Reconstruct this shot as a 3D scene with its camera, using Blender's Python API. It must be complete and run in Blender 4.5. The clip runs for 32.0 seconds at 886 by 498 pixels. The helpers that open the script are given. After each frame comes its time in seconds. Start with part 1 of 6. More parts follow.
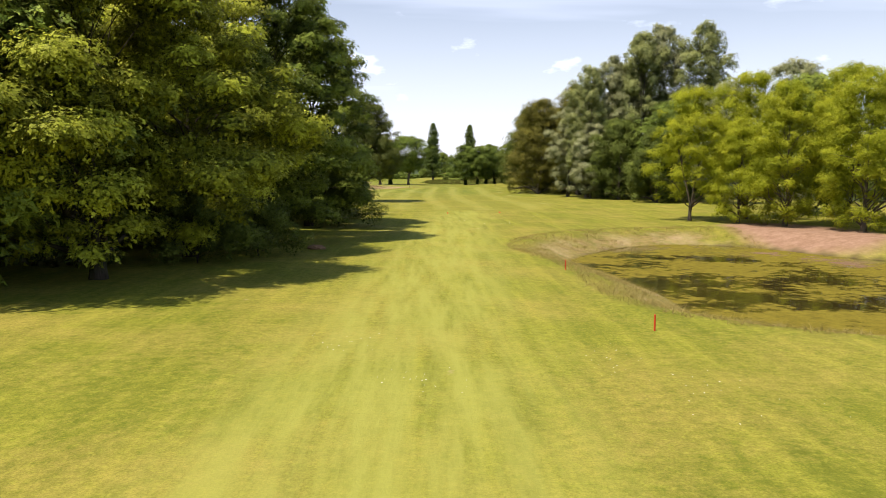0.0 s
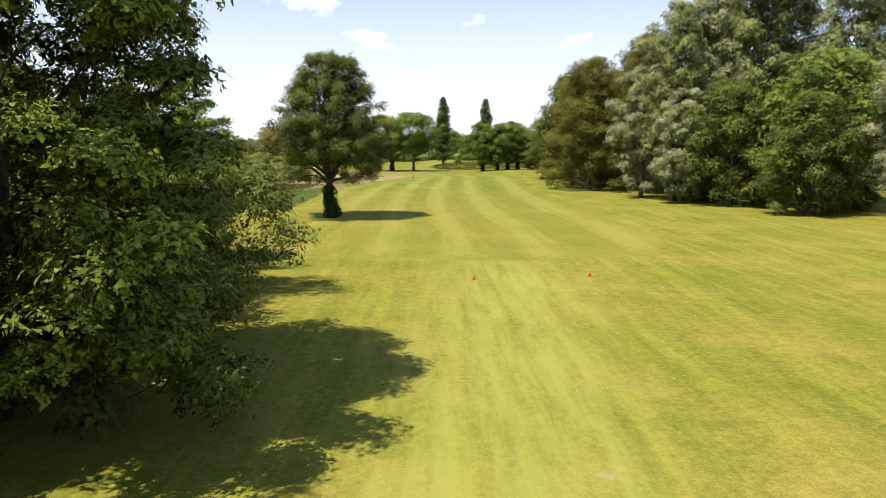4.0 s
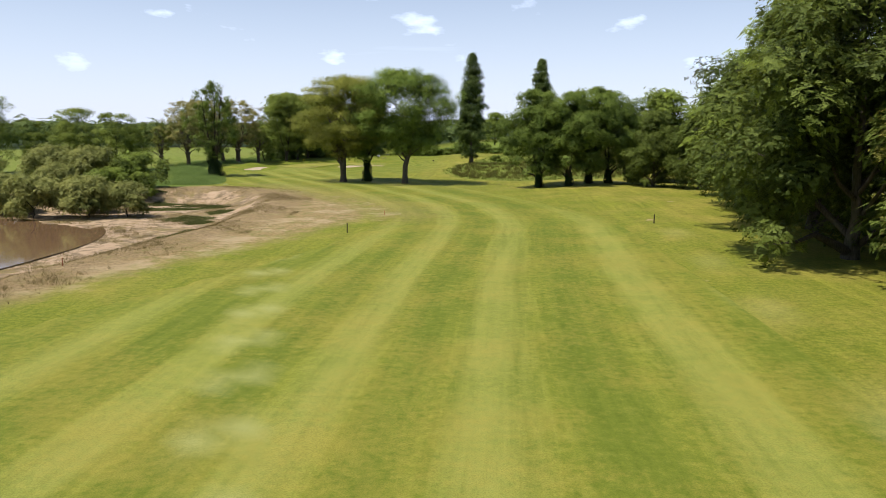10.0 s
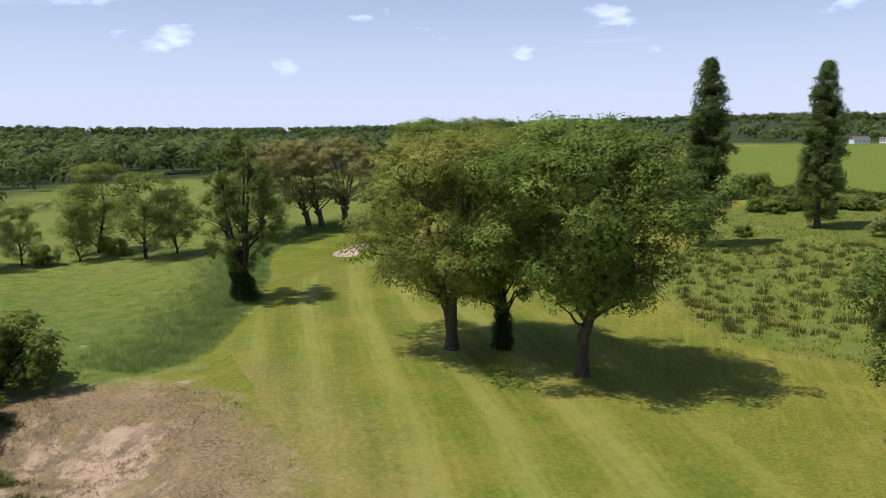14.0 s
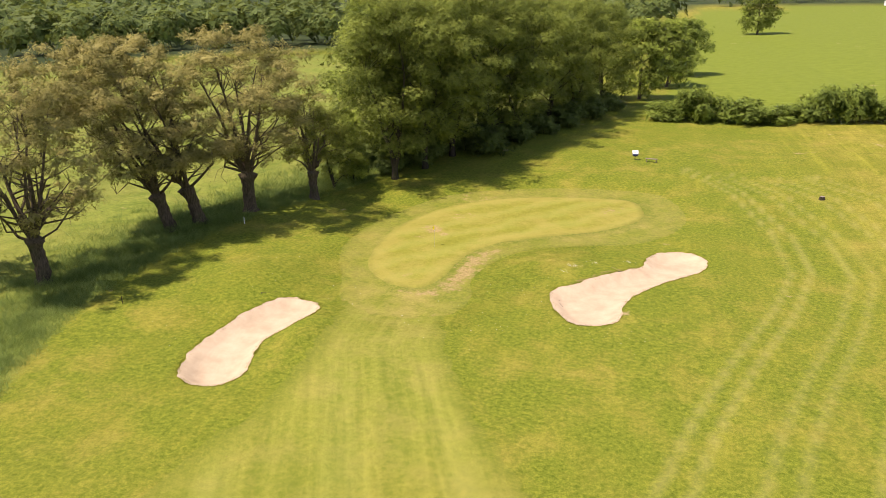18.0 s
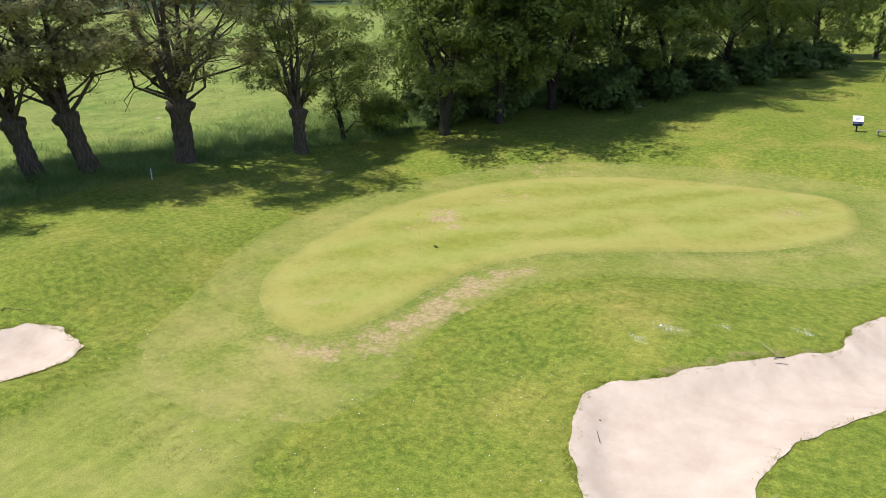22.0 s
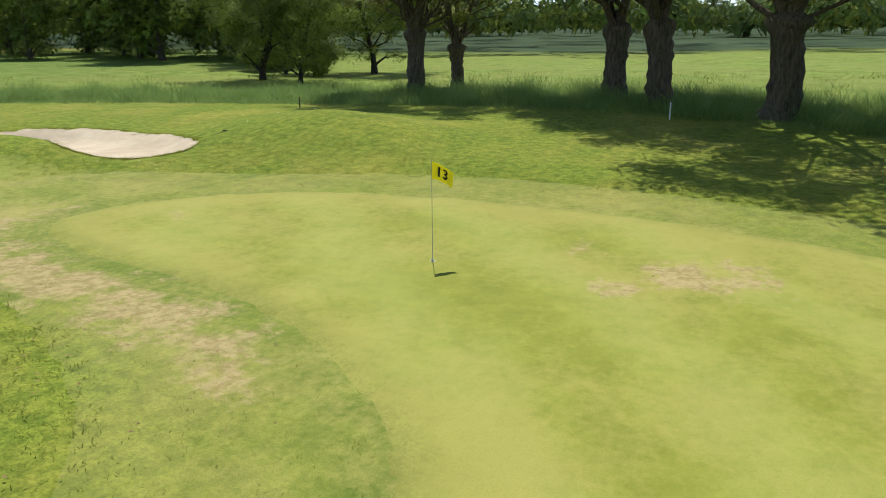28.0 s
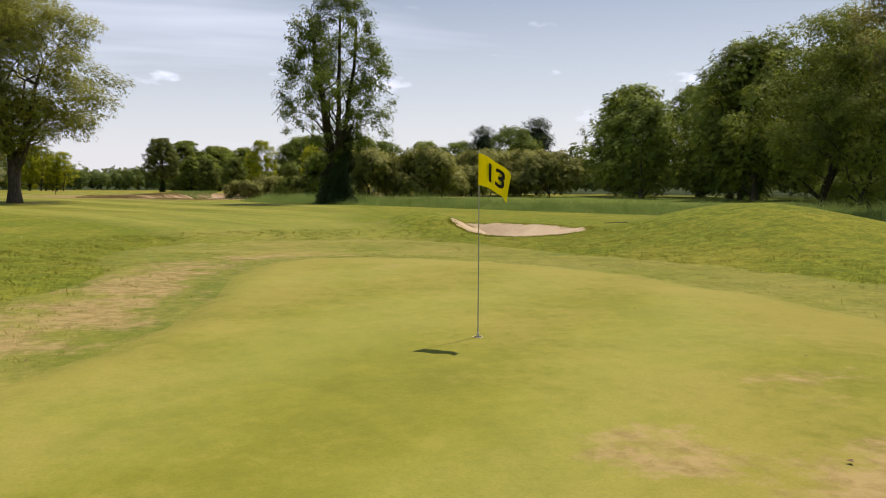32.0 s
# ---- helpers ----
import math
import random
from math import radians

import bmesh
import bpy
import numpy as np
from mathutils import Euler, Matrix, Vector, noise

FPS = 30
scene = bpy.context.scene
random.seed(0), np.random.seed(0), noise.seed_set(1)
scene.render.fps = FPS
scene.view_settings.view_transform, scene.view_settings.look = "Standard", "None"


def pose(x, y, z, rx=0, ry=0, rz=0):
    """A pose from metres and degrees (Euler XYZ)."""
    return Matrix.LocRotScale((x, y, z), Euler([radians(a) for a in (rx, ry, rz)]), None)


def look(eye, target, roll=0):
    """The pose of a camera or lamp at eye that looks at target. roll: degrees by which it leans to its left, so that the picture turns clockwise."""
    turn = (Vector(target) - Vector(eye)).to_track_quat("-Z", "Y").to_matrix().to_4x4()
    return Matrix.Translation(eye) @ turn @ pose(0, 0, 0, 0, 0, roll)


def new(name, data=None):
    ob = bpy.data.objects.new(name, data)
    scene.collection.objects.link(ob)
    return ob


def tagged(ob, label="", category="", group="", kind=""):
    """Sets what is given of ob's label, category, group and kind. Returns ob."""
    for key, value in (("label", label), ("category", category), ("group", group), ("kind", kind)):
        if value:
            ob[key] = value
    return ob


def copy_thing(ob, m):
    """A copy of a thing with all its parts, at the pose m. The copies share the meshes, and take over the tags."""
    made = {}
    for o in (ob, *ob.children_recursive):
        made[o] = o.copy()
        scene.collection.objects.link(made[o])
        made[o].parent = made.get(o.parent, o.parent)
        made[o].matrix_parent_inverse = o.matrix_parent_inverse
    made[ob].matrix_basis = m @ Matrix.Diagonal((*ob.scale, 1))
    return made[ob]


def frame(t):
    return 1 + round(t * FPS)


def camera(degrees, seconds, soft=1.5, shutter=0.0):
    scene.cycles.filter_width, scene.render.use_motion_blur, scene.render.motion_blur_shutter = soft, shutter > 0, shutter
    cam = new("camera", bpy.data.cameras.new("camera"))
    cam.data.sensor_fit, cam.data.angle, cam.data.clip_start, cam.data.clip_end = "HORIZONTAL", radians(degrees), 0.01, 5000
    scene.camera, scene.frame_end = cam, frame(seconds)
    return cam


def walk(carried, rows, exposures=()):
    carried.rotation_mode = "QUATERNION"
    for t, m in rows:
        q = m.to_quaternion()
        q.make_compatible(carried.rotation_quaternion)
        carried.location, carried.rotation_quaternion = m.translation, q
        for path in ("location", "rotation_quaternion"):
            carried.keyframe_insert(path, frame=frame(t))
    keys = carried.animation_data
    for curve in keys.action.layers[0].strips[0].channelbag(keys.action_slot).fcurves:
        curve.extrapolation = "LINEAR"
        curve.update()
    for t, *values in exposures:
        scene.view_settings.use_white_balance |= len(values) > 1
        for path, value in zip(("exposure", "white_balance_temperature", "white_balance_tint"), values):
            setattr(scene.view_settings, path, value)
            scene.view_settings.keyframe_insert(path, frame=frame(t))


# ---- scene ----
# rows: seconds, place, heading to the left of +y, pitch, roll (degrees)
PATH = [
    (0, 0.39, -76.95, 5.80, -1.64, -5.91, 0.30),
    (0.5, 0.66, -71.31, 6.27, -1.47, -5.97, 0.20),
    (1, 0.75, -65.52, 6.81, -1.34, -6.19, 0.06),
    (1.5, 0.96, -59.44, 7.18, -1.21, -6.34, -0.04),
    (2, 1.25, -52.93, 7.64, -1.00, -6.58, -0.14),
    (2.5, 1.42, -46.04, 7.99, -0.89, -6.84, 0.09),
    (4.5, 1.52, -8.80, 8.13, -0.72, -7.81, -0.22),
    (5, 2.04, 0.77, 8.32, -0.70, -7.93, -0.21),
    (5.5, 2.67, 11.07, 8.81, -0.61, -8.08, -0.16),
    (6, 3.14, 21.90, 9.33, -0.62, -8.40, 0.15),
    (6.5, 3.71, 34.23, 9.81, -0.57, -8.62, 0.29),
    (7, 3.65, 47.18, 9.92, -0.79, -8.77, 0.60),
    (7.5, 4.73, 60.03, 9.89, -0.68, -8.95, 0.34),
    (8, 5.93, 72.61, 9.76, -0.59, -9.15, 0.23),
    (8.5, 6.84, 84.94, 9.72, -0.35, -9.26, 0.19),
    (9, 7.62, 97.08, 9.75, 0.06, -9.26, 0.13),
    (9.5, 8.35, 108.70, 9.62, 0.90, -8.98, 0.24),
    (10, 9.07, 119.64, 9.84, 2.83, -8.82, 0.30),
    (10.5, 9.66, 130.20, 10.11, 5.33, -8.73, 0.32),
    (11, 9.96, 141.06, 10.68, 8.37, -8.74, 0.19),
    (11.5, 9.72, 151.74, 12.27, 11.64, -8.74, 0.06),
    (12, 9.04, 162.45, 14.21, 14.70, -8.80, -0.09),
    (12.5, 7.37, 173.20, 16.16, 16.58, -8.91, -0.27),
    (13, 5.31, 184.00, 18.11, 16.93, -8.84, -0.37),
    (13.5, 3.28, 194.33, 20.09, 17.08, -8.94, -0.44),
    (14, 0.93, 204.80, 21.53, 17.24, -9.14, -0.56),
    (14.5, -1.69, 214.77, 23.08, 17.25, -9.00, -0.77),
    (15, -4.68, 224.45, 24.76, 17.01, -9.30, -0.99),
    (15.5, -8.02, 234.23, 26.44, 16.84, -9.36, -0.64),
    (17.5, -25.46, 276.88, 24.34, 15.00, -17.21, -0.45),
    (18, -27.66, 284.55, 24.07, 14.96, -19.66, -0.53),
    (18.5, -29.13, 290.61, 22.37, 15.04, -21.57, -0.62),
    (19, -29.77, 295.71, 20.39, 14.95, -21.64, -0.65),
    (19.5, -29.92, 300.26, 18.70, 14.95, -21.46, -0.66),
    (20, -29.95, 304.04, 17.52, 15.53, -21.23, -0.68),
    (20.5, -29.77, 307.61, 16.52, 17.94, -20.99, -0.62),
    (21, -28.87, 311.47, 15.57, 21.28, -20.93, -0.39),
    (21.5, -27.72, 315.69, 14.65, 25.50, -21.00, -0.11),
    (22, -26.89, 319.95, 13.72, 30.19, -21.01, 0.05),
    (22.5, -26.04, 324.25, 12.94, 35.31, -21.17, 0.06),
    (23, -25.74, 328.37, 12.00, 41.20, -21.23, 0.16),
    (23.5, -25.66, 332.27, 11.16, 46.91, -21.26, 0.21),
    (24, -25.63, 336.09, 10.57, 52.82, -21.48, 0.38),
    (24.5, -25.91, 339.66, 9.92, 59.04, -21.50, 0.43),
    (26.5, -29.58, 352.29, 6.87, 90.75, -20.35, -0.01),
    (27, -30.57, 354.49, 6.23, 99.92, -19.68, -0.13),
    (27.5, -31.81, 356.32, 5.43, 109.22, -18.38, -0.24),
    (28, -33.29, 357.85, 4.58, 118.63, -16.75, -0.37),
    (28.5, -34.89, 358.95, 3.64, 127.45, -14.23, -0.27),
    (29, -36.47, 359.77, 2.78, 135.62, -11.49, -0.34),
    (29.5, -37.99, 360.03, 2.16, 142.21, -8.88, -0.42),
    (30, -39.21, 360.06, 1.99, 146.77, -6.56, -0.38),
    (30.5, -40.34, 359.97, 1.86, 151.60, -4.67, -0.29),
    (31, -41.41, 359.60, 1.77, 156.27, -4.67, -0.03),
    (31.5, -42.53, 359.09, 1.65, 160.83, -4.65, 0.12),
    (32, -43.69, 358.63, 1.58, 165.77, -4.66, 0.21),
]


def aim(x, y, z, yaw, pitch, roll):
    a, b = radians(yaw), radians(pitch)
    way = Vector((-math.sin(a) * math.cos(b), math.cos(a) * math.cos(b), math.sin(b)))
    eye = Vector((x, y, z))
    return look(eye, eye + 10 * way, roll)


cam = camera(61.9, 32.0, soft=0.5)
# seconds, stops, kelvin, tint
EXPOSURES = [(0, 0.28, 7100, 22), (2, 0.4, 7100, 20), (5, 0.32, 6700, 21), (6, 0.14, 7000, 25), (7, 0.34, 7000, 22), (8, 0.1, 7100, 25), (9, 0.06, 6800, 21), (10, -0.04, 6450, 19), (12, -0.24, 6300, 21), (14, -0.30, 6050, 24),
             (15.5, -0.13, 6400, 25), (17.5, 0.34, 7200, 32), (19, 0.42, 7300, 32), (20.3, 0.34, 6800, 28), (21.2, 0.32, 6050, 25), (23, 0.4, 5500, 29), (24.5, 0.52, 5500, 30), (26.5, 0.24, 5900, 17), (29, 0.12, 6200, 12),
             (30, -0.02, 6800, 18), (31, -0.17, 7050, 20), (32, -0.2, 7450, 22)]
walk(cam, [(t, aim(*p)) for t, *p in PATH], EXPOSURES)

# ---- daylight ----
SUN_EL, SUN_TO = 64.0, 32.0  # elevation; heading of the shadows from +x towards +y
world = bpy.data.worlds.new("sky")
scene.world = world
world.use_nodes = True
nt = world.node_tree
nt.nodes.clear()


def node(tree, kind, **values):
    n = tree.nodes.new(kind)
    for k, v in values.items():
        if k in n.inputs:
            n.inputs[k].default_value = v
        else:
            setattr(n, k, v)
    return n


def build_sky():
    out = node(nt, "ShaderNodeOutputWorld")
    bg = node(nt, "ShaderNodeBackground", Strength=0.098)
    sky = node(nt, "ShaderNodeTexSky", sky_type="NISHITA", sun_disc=False, sun_elevation=radians(SUN_EL),
               sun_rotation=radians(-90 - SUN_TO), altitude=50.0, air_density=1.3, dust_density=0.5, ozone_density=2.2)
    co = node(nt, "ShaderNodeTexCoord")
    # cloud layer: look up flattened towards the horizon
    sep = node(nt, "ShaderNodeSeparateXYZ")
    nt.links.new(co.outputs["Generated"], sep.inputs[0])
    up = node(nt, "ShaderNodeMath", operation="ADD")
    up.inputs[1].default_value = 0.10
    nt.links.new(sep.outputs["Z"], up.inputs[0])
    scale = node(nt, "ShaderNodeVectorMath", operation="DIVIDE")
    nt.links.new(co.outputs["Generated"], scale.inputs[0])
    nt.links.new(up.outputs[0], scale.inputs[1])
    flat = node(nt, "ShaderNodeVectorMath", operation="MULTIPLY")
    flat.inputs[1].default_value = (1.0, 1.0, 2.3)
    nt.links.new(co.outputs["Generated"], flat.inputs[0])
    puff = node(nt, "ShaderNodeTexNoise", Scale=11.0, Detail=7.0, Roughness=0.52)
    nt.links.new(flat.outputs[0], puff.inputs["Vector"])
    heap = node(nt, "ShaderNodeMapRange")
    heap.inputs["From Min"].default_value, heap.inputs["From Max"].default_value = 0.55, 0.70
    nt.links.new(puff.outputs["Fac"], heap.inputs["Value"])
    lo = node(nt, "ShaderNodeMapRange")
    lo.inputs["From Min"].default_value, lo.inputs["From Max"].default_value = 0.05, 0.085
    nt.links.new(sep.outputs["Z"], lo.inputs["Value"])
    hi = node(nt, "ShaderNodeMapRange")
    hi.inputs["From Min"].default_value, hi.inputs["From Max"].default_value = 0.14, 0.24
    hi.inputs["To Min"].default_value, hi.inputs["To Max"].default_value = 1.0, 0.25
    nt.links.new(sep.outputs["Z"], hi.inputs["Value"])
    belt = node(nt, "ShaderNodeMath", operation="MULTIPLY")
    nt.links.new(lo.outputs[0], belt.inputs[0])
    nt.links.new(hi.outputs[0], belt.inputs[1])
    ramp = node(nt, "ShaderNodeMath", operation="MULTIPLY")
    nt.links.new(heap.outputs[0], ramp.inputs[0])
    nt.links.new(belt.outputs[0], ramp.inputs[1])
    veil = node(nt, "ShaderNodeTexNoise", Scale=0.35, Detail=5.0, Roughness=0.6)
    comb = node(nt, "ShaderNodeVectorMath", operation="MULTIPLY")
    comb.inputs[1].default_value = (0.4, 1.5, 1.0)
    nt.links.new(scale.outputs[0], comb.inputs[0])
    nt.links.new(comb.outputs[0], veil.inputs["Vector"])
    vr = node(nt, "ShaderNodeMapRange")
    vr.inputs["From Min"].default_value, vr.inputs["From Max"].default_value = 0.42, 0.72
    vr.inputs["To Max"].default_value = 0.8
    nt.links.new(veil.outputs["Fac"], vr.inputs["Value"])
    low = node(nt, "ShaderNodeMapRange")
    low.inputs["From Min"].default_value, low.inputs["From Max"].default_value = 0.0, 0.30
    low.inputs["To Min"].default_value, low.inputs["To Max"].default_value = 0.66, 0.03
    nt.links.new(sep.outputs["Z"], low.inputs["Value"])
    a = node(nt, "ShaderNodeMath", operation="MAXIMUM")
    thin = node(nt, "ShaderNodeMapRange")
    thin.inputs["From Min"].default_value, thin.inputs["From Max"].default_value = 0.24, 0.42
    thin.inputs["To Min"].default_value, thin.inputs["To Max"].default_value = 1.0, 0.1
    nt.links.new(sep.outputs["Z"], thin.inputs["Value"])
    wisp = node(nt, "ShaderNodeMath", operation="MULTIPLY")
    nt.links.new(vr.outputs[0], wisp.inputs[0])
    nt.links.new(thin.outputs[0], wisp.inputs[1])
    nt.links.new(wisp.outputs[0], a.inputs[0])
    nt.links.new(low.outputs[0], a.inputs[1])
    b = node(nt, "ShaderNodeMath", operation="MAXIMUM")
    nt.links.new(a.outputs[0], b.inputs[0])
    nt.links.new(ramp.outputs[0], b.inputs[1])
    mix = node(nt, "ShaderNodeMix", data_type="RGBA")
    mix.inputs["B"].default_value = (10.0, 12.2, 15.3, 1)
    nt.links.new(b.outputs[0], mix.inputs["Factor"])
    nt.links.new(sky.outputs[0], mix.inputs["A"])
    nt.links.new(mix.outputs["Result"], bg.inputs["Color"])
    nt.links.new(bg.outputs[0], out.inputs[0])


build_sky()
sun = new("sun", bpy.data.lights.new("sun", "SUN"))
sun.data.energy, sun.data.angle, sun.data.color = 5.0, radians(0.53), (1.0, 0.955, 0.87)
_e, _a = radians(SUN_EL), radians(SUN_TO)
sun.matrix_world = look((0, 0, 80), (80 * math.cos(_a) / math.tan(_e), 80 * math.sin(_a) / math.tan(_e), 0))


# ---- materials ----
def shade(name):
    m = bpy.data.materials.new(name)
    m.use_nodes = True
    m.node_tree.nodes.clear()
    return m, m.node_tree, node(m.node_tree, "ShaderNodeOutputMaterial")


def noise_tex(t, scale, detail=4.0, rough=0.55, vec=None):
    n = node(t, "ShaderNodeTexNoise", Scale=scale, Detail=detail, Roughness=rough)
    if vec is None:
        g = node(t, "ShaderNodeNewGeometry")
        vec = g.outputs["Position"]
    t.links.new(vec, n.inputs["Vector"])
    return n.outputs["Fac"]


def remap(t, val, a, b, c=0.0, d=1.0):
    n = node(t, "ShaderNodeMapRange")
    for i, v in zip(("From Min", "From Max", "To Min", "To Max"), (a, b, c, d)):
        n.inputs[i].default_value = v
    t.links.new(val, n.inputs["Value"])
    return n.outputs[0]


def mixc(t, fac, a, b, mode="MIX"):
    n = node(t, "ShaderNodeMix", data_type="RGBA", blend_type=mode)
    for sock, v in (("Factor", fac), ("A", a), ("B", b)):
        if isinstance(v, (int, float)):
            n.inputs[sock].default_value = v
        elif isinstance(v, tuple):
            n.inputs[sock].default_value = (*v, 1)
        else:
            t.links.new(v, n.inputs[sock])
    return n.outputs["Result"]


def math2(t, op, a, b=0.0):
    n = node(t, "ShaderNodeMath", operation=op)
    for i, v in enumerate((a, b)):
        if isinstance(v, (int, float)):
            n.inputs[i].default_value = v
        else:
            t.links.new(v, n.inputs[i])
    return n.outputs[0]


def attr(t, name):
    return node(t, "ShaderNodeAttribute", attribute_name=name).outputs["Fac"]


def finish(t, out, color, rough=0.8, bump=None, strength=0.3, dist=0.05, spec=0.3, metal=0.0):
    p = node(t, "ShaderNodeBsdfPrincipled", Roughness=rough, Metallic=metal)
    p.inputs["Specular IOR Level"].default_value = spec
    if isinstance(color, tuple):
        p.inputs["Base Color"].default_value = (*color, 1)
    else:
        t.links.new(color, p.inputs["Base Color"])
    if bump is not None:
        b = node(t, "ShaderNodeBump", Strength=strength, Distance=dist)
        t.links.new(bump, b.inputs["Height"])
        t.links.new(b.outputs[0], p.inputs["Normal"])
    t.links.new(p.outputs[0], out.inputs[0])
    return p


def plain(name, color, rough=0.6, vary=0.25, scale=6.0, metal=0.0, spec=0.3, bump=0.0):
    m, t, out = shade(name)
    n = noise_tex(t, scale)
    c = mixc(t, remap(t, n, 0.3, 0.7), tuple(v * (1 - vary) for v in color), tuple(min(1, v * (1 + vary)) for v in color))
    finish(t, out, c, rough, n if bump else None, bump, 0.02, spec, metal)
    return m


def leaf_material(name, dark, light, through_light=0.2, cells=6.5, cover=0.60):
    """Sprays of leaves: gaps between the leaves, each leaf its own shade, clumps a little apart, light shining through."""
    m, t, out = shade(name)
    g = node(t, "ShaderNodeNewGeometry")
    v = node(t, "ShaderNodeTexVoronoi", Scale=cells)
    t.links.new(g.outputs["Position"], v.inputs["Vector"])
    each = node(t, "ShaderNodeSeparateColor")
    t.links.new(v.outputs["Color"], each.inputs[0])
    o = node(t, "ShaderNodeObjectInfo").outputs["Random"]
    n = noise_tex(t, 0.45, 3.0)
    f = math2(t, "ADD", math2(t, "MULTIPLY", each.outputs[0], 0.30), math2(t, "MULTIPLY", g.outputs["Random Per Island"], 0.28))
    f = math2(t, "ADD", f, math2(t, "MULTIPLY", remap(t, n, 0.3, 0.7), 0.20))
    f = math2(t, "ADD", f, math2(t, "MULTIPLY", attr(t, "bough_shade"), 0.46))
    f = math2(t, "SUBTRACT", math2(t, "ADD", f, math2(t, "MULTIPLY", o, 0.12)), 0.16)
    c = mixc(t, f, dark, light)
    d = node(t, "ShaderNodeBsdfPrincipled", Roughness=0.6)
    d.inputs["Specular IOR Level"].default_value = 0.12
    t.links.new(c, d.inputs["Base Color"])
    # every leaf tilts its own way
    tilt = node(t, "ShaderNodeVectorMath", operation="SUBTRACT")
    tilt.inputs[1].default_value = (0.5, 0.5, 0.5)
    t.links.new(v.outputs["Color"], tilt.inputs[0])
    lean = node(t, "ShaderNodeVectorMath", operation="MULTIPLY_ADD")
    lean.inputs[1].default_value = (1.0, 1.0, 1.0)
    t.links.new(tilt.outputs[0], lean.inputs[0])
    t.links.new(g.outputs["Normal"], lean.inputs[2])
    # shading normals laid over the clump like a roof, so it shades as one
    roof = node(t, "ShaderNodeVectorTransform", vector_type="NORMAL", convert_from="OBJECT", convert_to="WORLD")
    t.links.new(node(t, "ShaderNodeAttribute", attribute_name="clump").outputs["Vector"], roof.inputs[0])
    over = node(t, "ShaderNodeVectorMath", operation="MULTIPLY_ADD")
    over.inputs[1].default_value = (1.5, 1.5, 1.5)
    t.links.new(roof.outputs[0], over.inputs[0])
    t.links.new(lean.outputs[0], over.inputs[2])
    face = node(t, "ShaderNodeVectorMath", operation="NORMALIZE")
    t.links.new(over.outputs[0], face.inputs[0])
    t.links.new(face.outputs[0], d.inputs["Normal"])
    tr = node(t, "ShaderNodeBsdfTranslucent")
    t.links.new(mixc(t, 0.35, c, (0.30, 0.36, 0.02)), tr.inputs["Color"])
    mx = node(t, "ShaderNodeMixShader", Fac=through_light)
    t.links.new(d.outputs[0], mx.inputs[1])
    t.links.new(tr.outputs[0], mx.inputs[2])
    gap = node(t, "ShaderNodeBsdfTransparent")
    cut = node(t, "ShaderNodeMixShader")
    t.links.new(math2(t, "GREATER_THAN", v.outputs["Distance"], cover), cut.inputs[0])
    t.links.new(mx.outputs[0], cut.inputs[1])
    t.links.new(gap.outputs[0], cut.inputs[2])
    t.links.new(cut.outputs[0], out.inputs[0])
    return m


def bark_material(name, dark, light):
    m, t, out = shade(name)
    g = node(t, "ShaderNodeNewGeometry")
    st = node(t, "ShaderNodeVectorMath", operation="MULTIPLY")
    st.inputs[1].default_value = (1, 1, 0.22)
    t.links.new(g.outputs["Position"], st.inputs[0])
    n = noise_tex(t, 9.0, 6.0, 0.65, st.outputs[0])
    c = mixc(t, remap(t, n, 0.3, 0.7), dark, light)
    c = mixc(t, remap(t, noise_tex(t, 0.9), 0.45, 0.75, 0, 0.5), c, (0.07, 0.085, 0.03))
    finish(t, out, c, 0.9, n, 0.9, 0.06, 0.15)
    return m


# ---- plan of the hole: outlines in metres ----
def smooth_loop(pts, n=6):
    p = np.array(pts, float)
    a, b, c, d = np.roll(p, 1, 0), p, np.roll(p, -1, 0), np.roll(p, -2, 0)
    rows = []
    for s in np.linspace(0, 1, n, endpoint=False):
        rows.append(0.5 * (2 * b + (c - a) * s + (2 * a - 5 * b + 4 * c - d) * s**2 + (3 * b - a - 3 * c + d) * s**3))
    return np.stack(rows, 1).reshape(-1, 2)


def sdf(x, y, loop):
    """Distance to a closed outline, negative inside."""
    x, y = np.asarray(x, float), np.asarray(y, float)
    lo, hi = loop.min(0) - 40, loop.max(0) + 40
    near = (x > lo[0]) & (x < hi[0]) & (y > lo[1]) & (y < hi[1])
    out = np.full(x.shape, 40.0)
    px, py = x[near], y[near]
    best, inside = np.full(px.shape, 1e9), np.zeros(px.shape, bool)
    for (ax, ay), (bx, by) in zip(loop, np.roll(loop, -1, 0)):
        ex, ey = bx - ax, by - ay
        k = np.clip(((px - ax) * ex + (py - ay) * ey) / (ex * ex + ey * ey + 1e-9), 0, 1)
        best = np.minimum(best, (px - ax - k * ex) ** 2 + (py - ay - k * ey) ** 2)
        hit = ((ay > py) != (by > py)) & (px < (bx - ax) * (py - ay) / (by - ay + 1e-12) + ax)
        inside ^= hit
    out[near] = np.where(inside, -1, 1) * np.sqrt(best)
    return np.minimum(out, 40.0)


def step(v, a, b):
    k = np.clip((np.asarray(v, float) - a) / (b - a), 0, 1)
    return k * k * (3 - 2 * k)


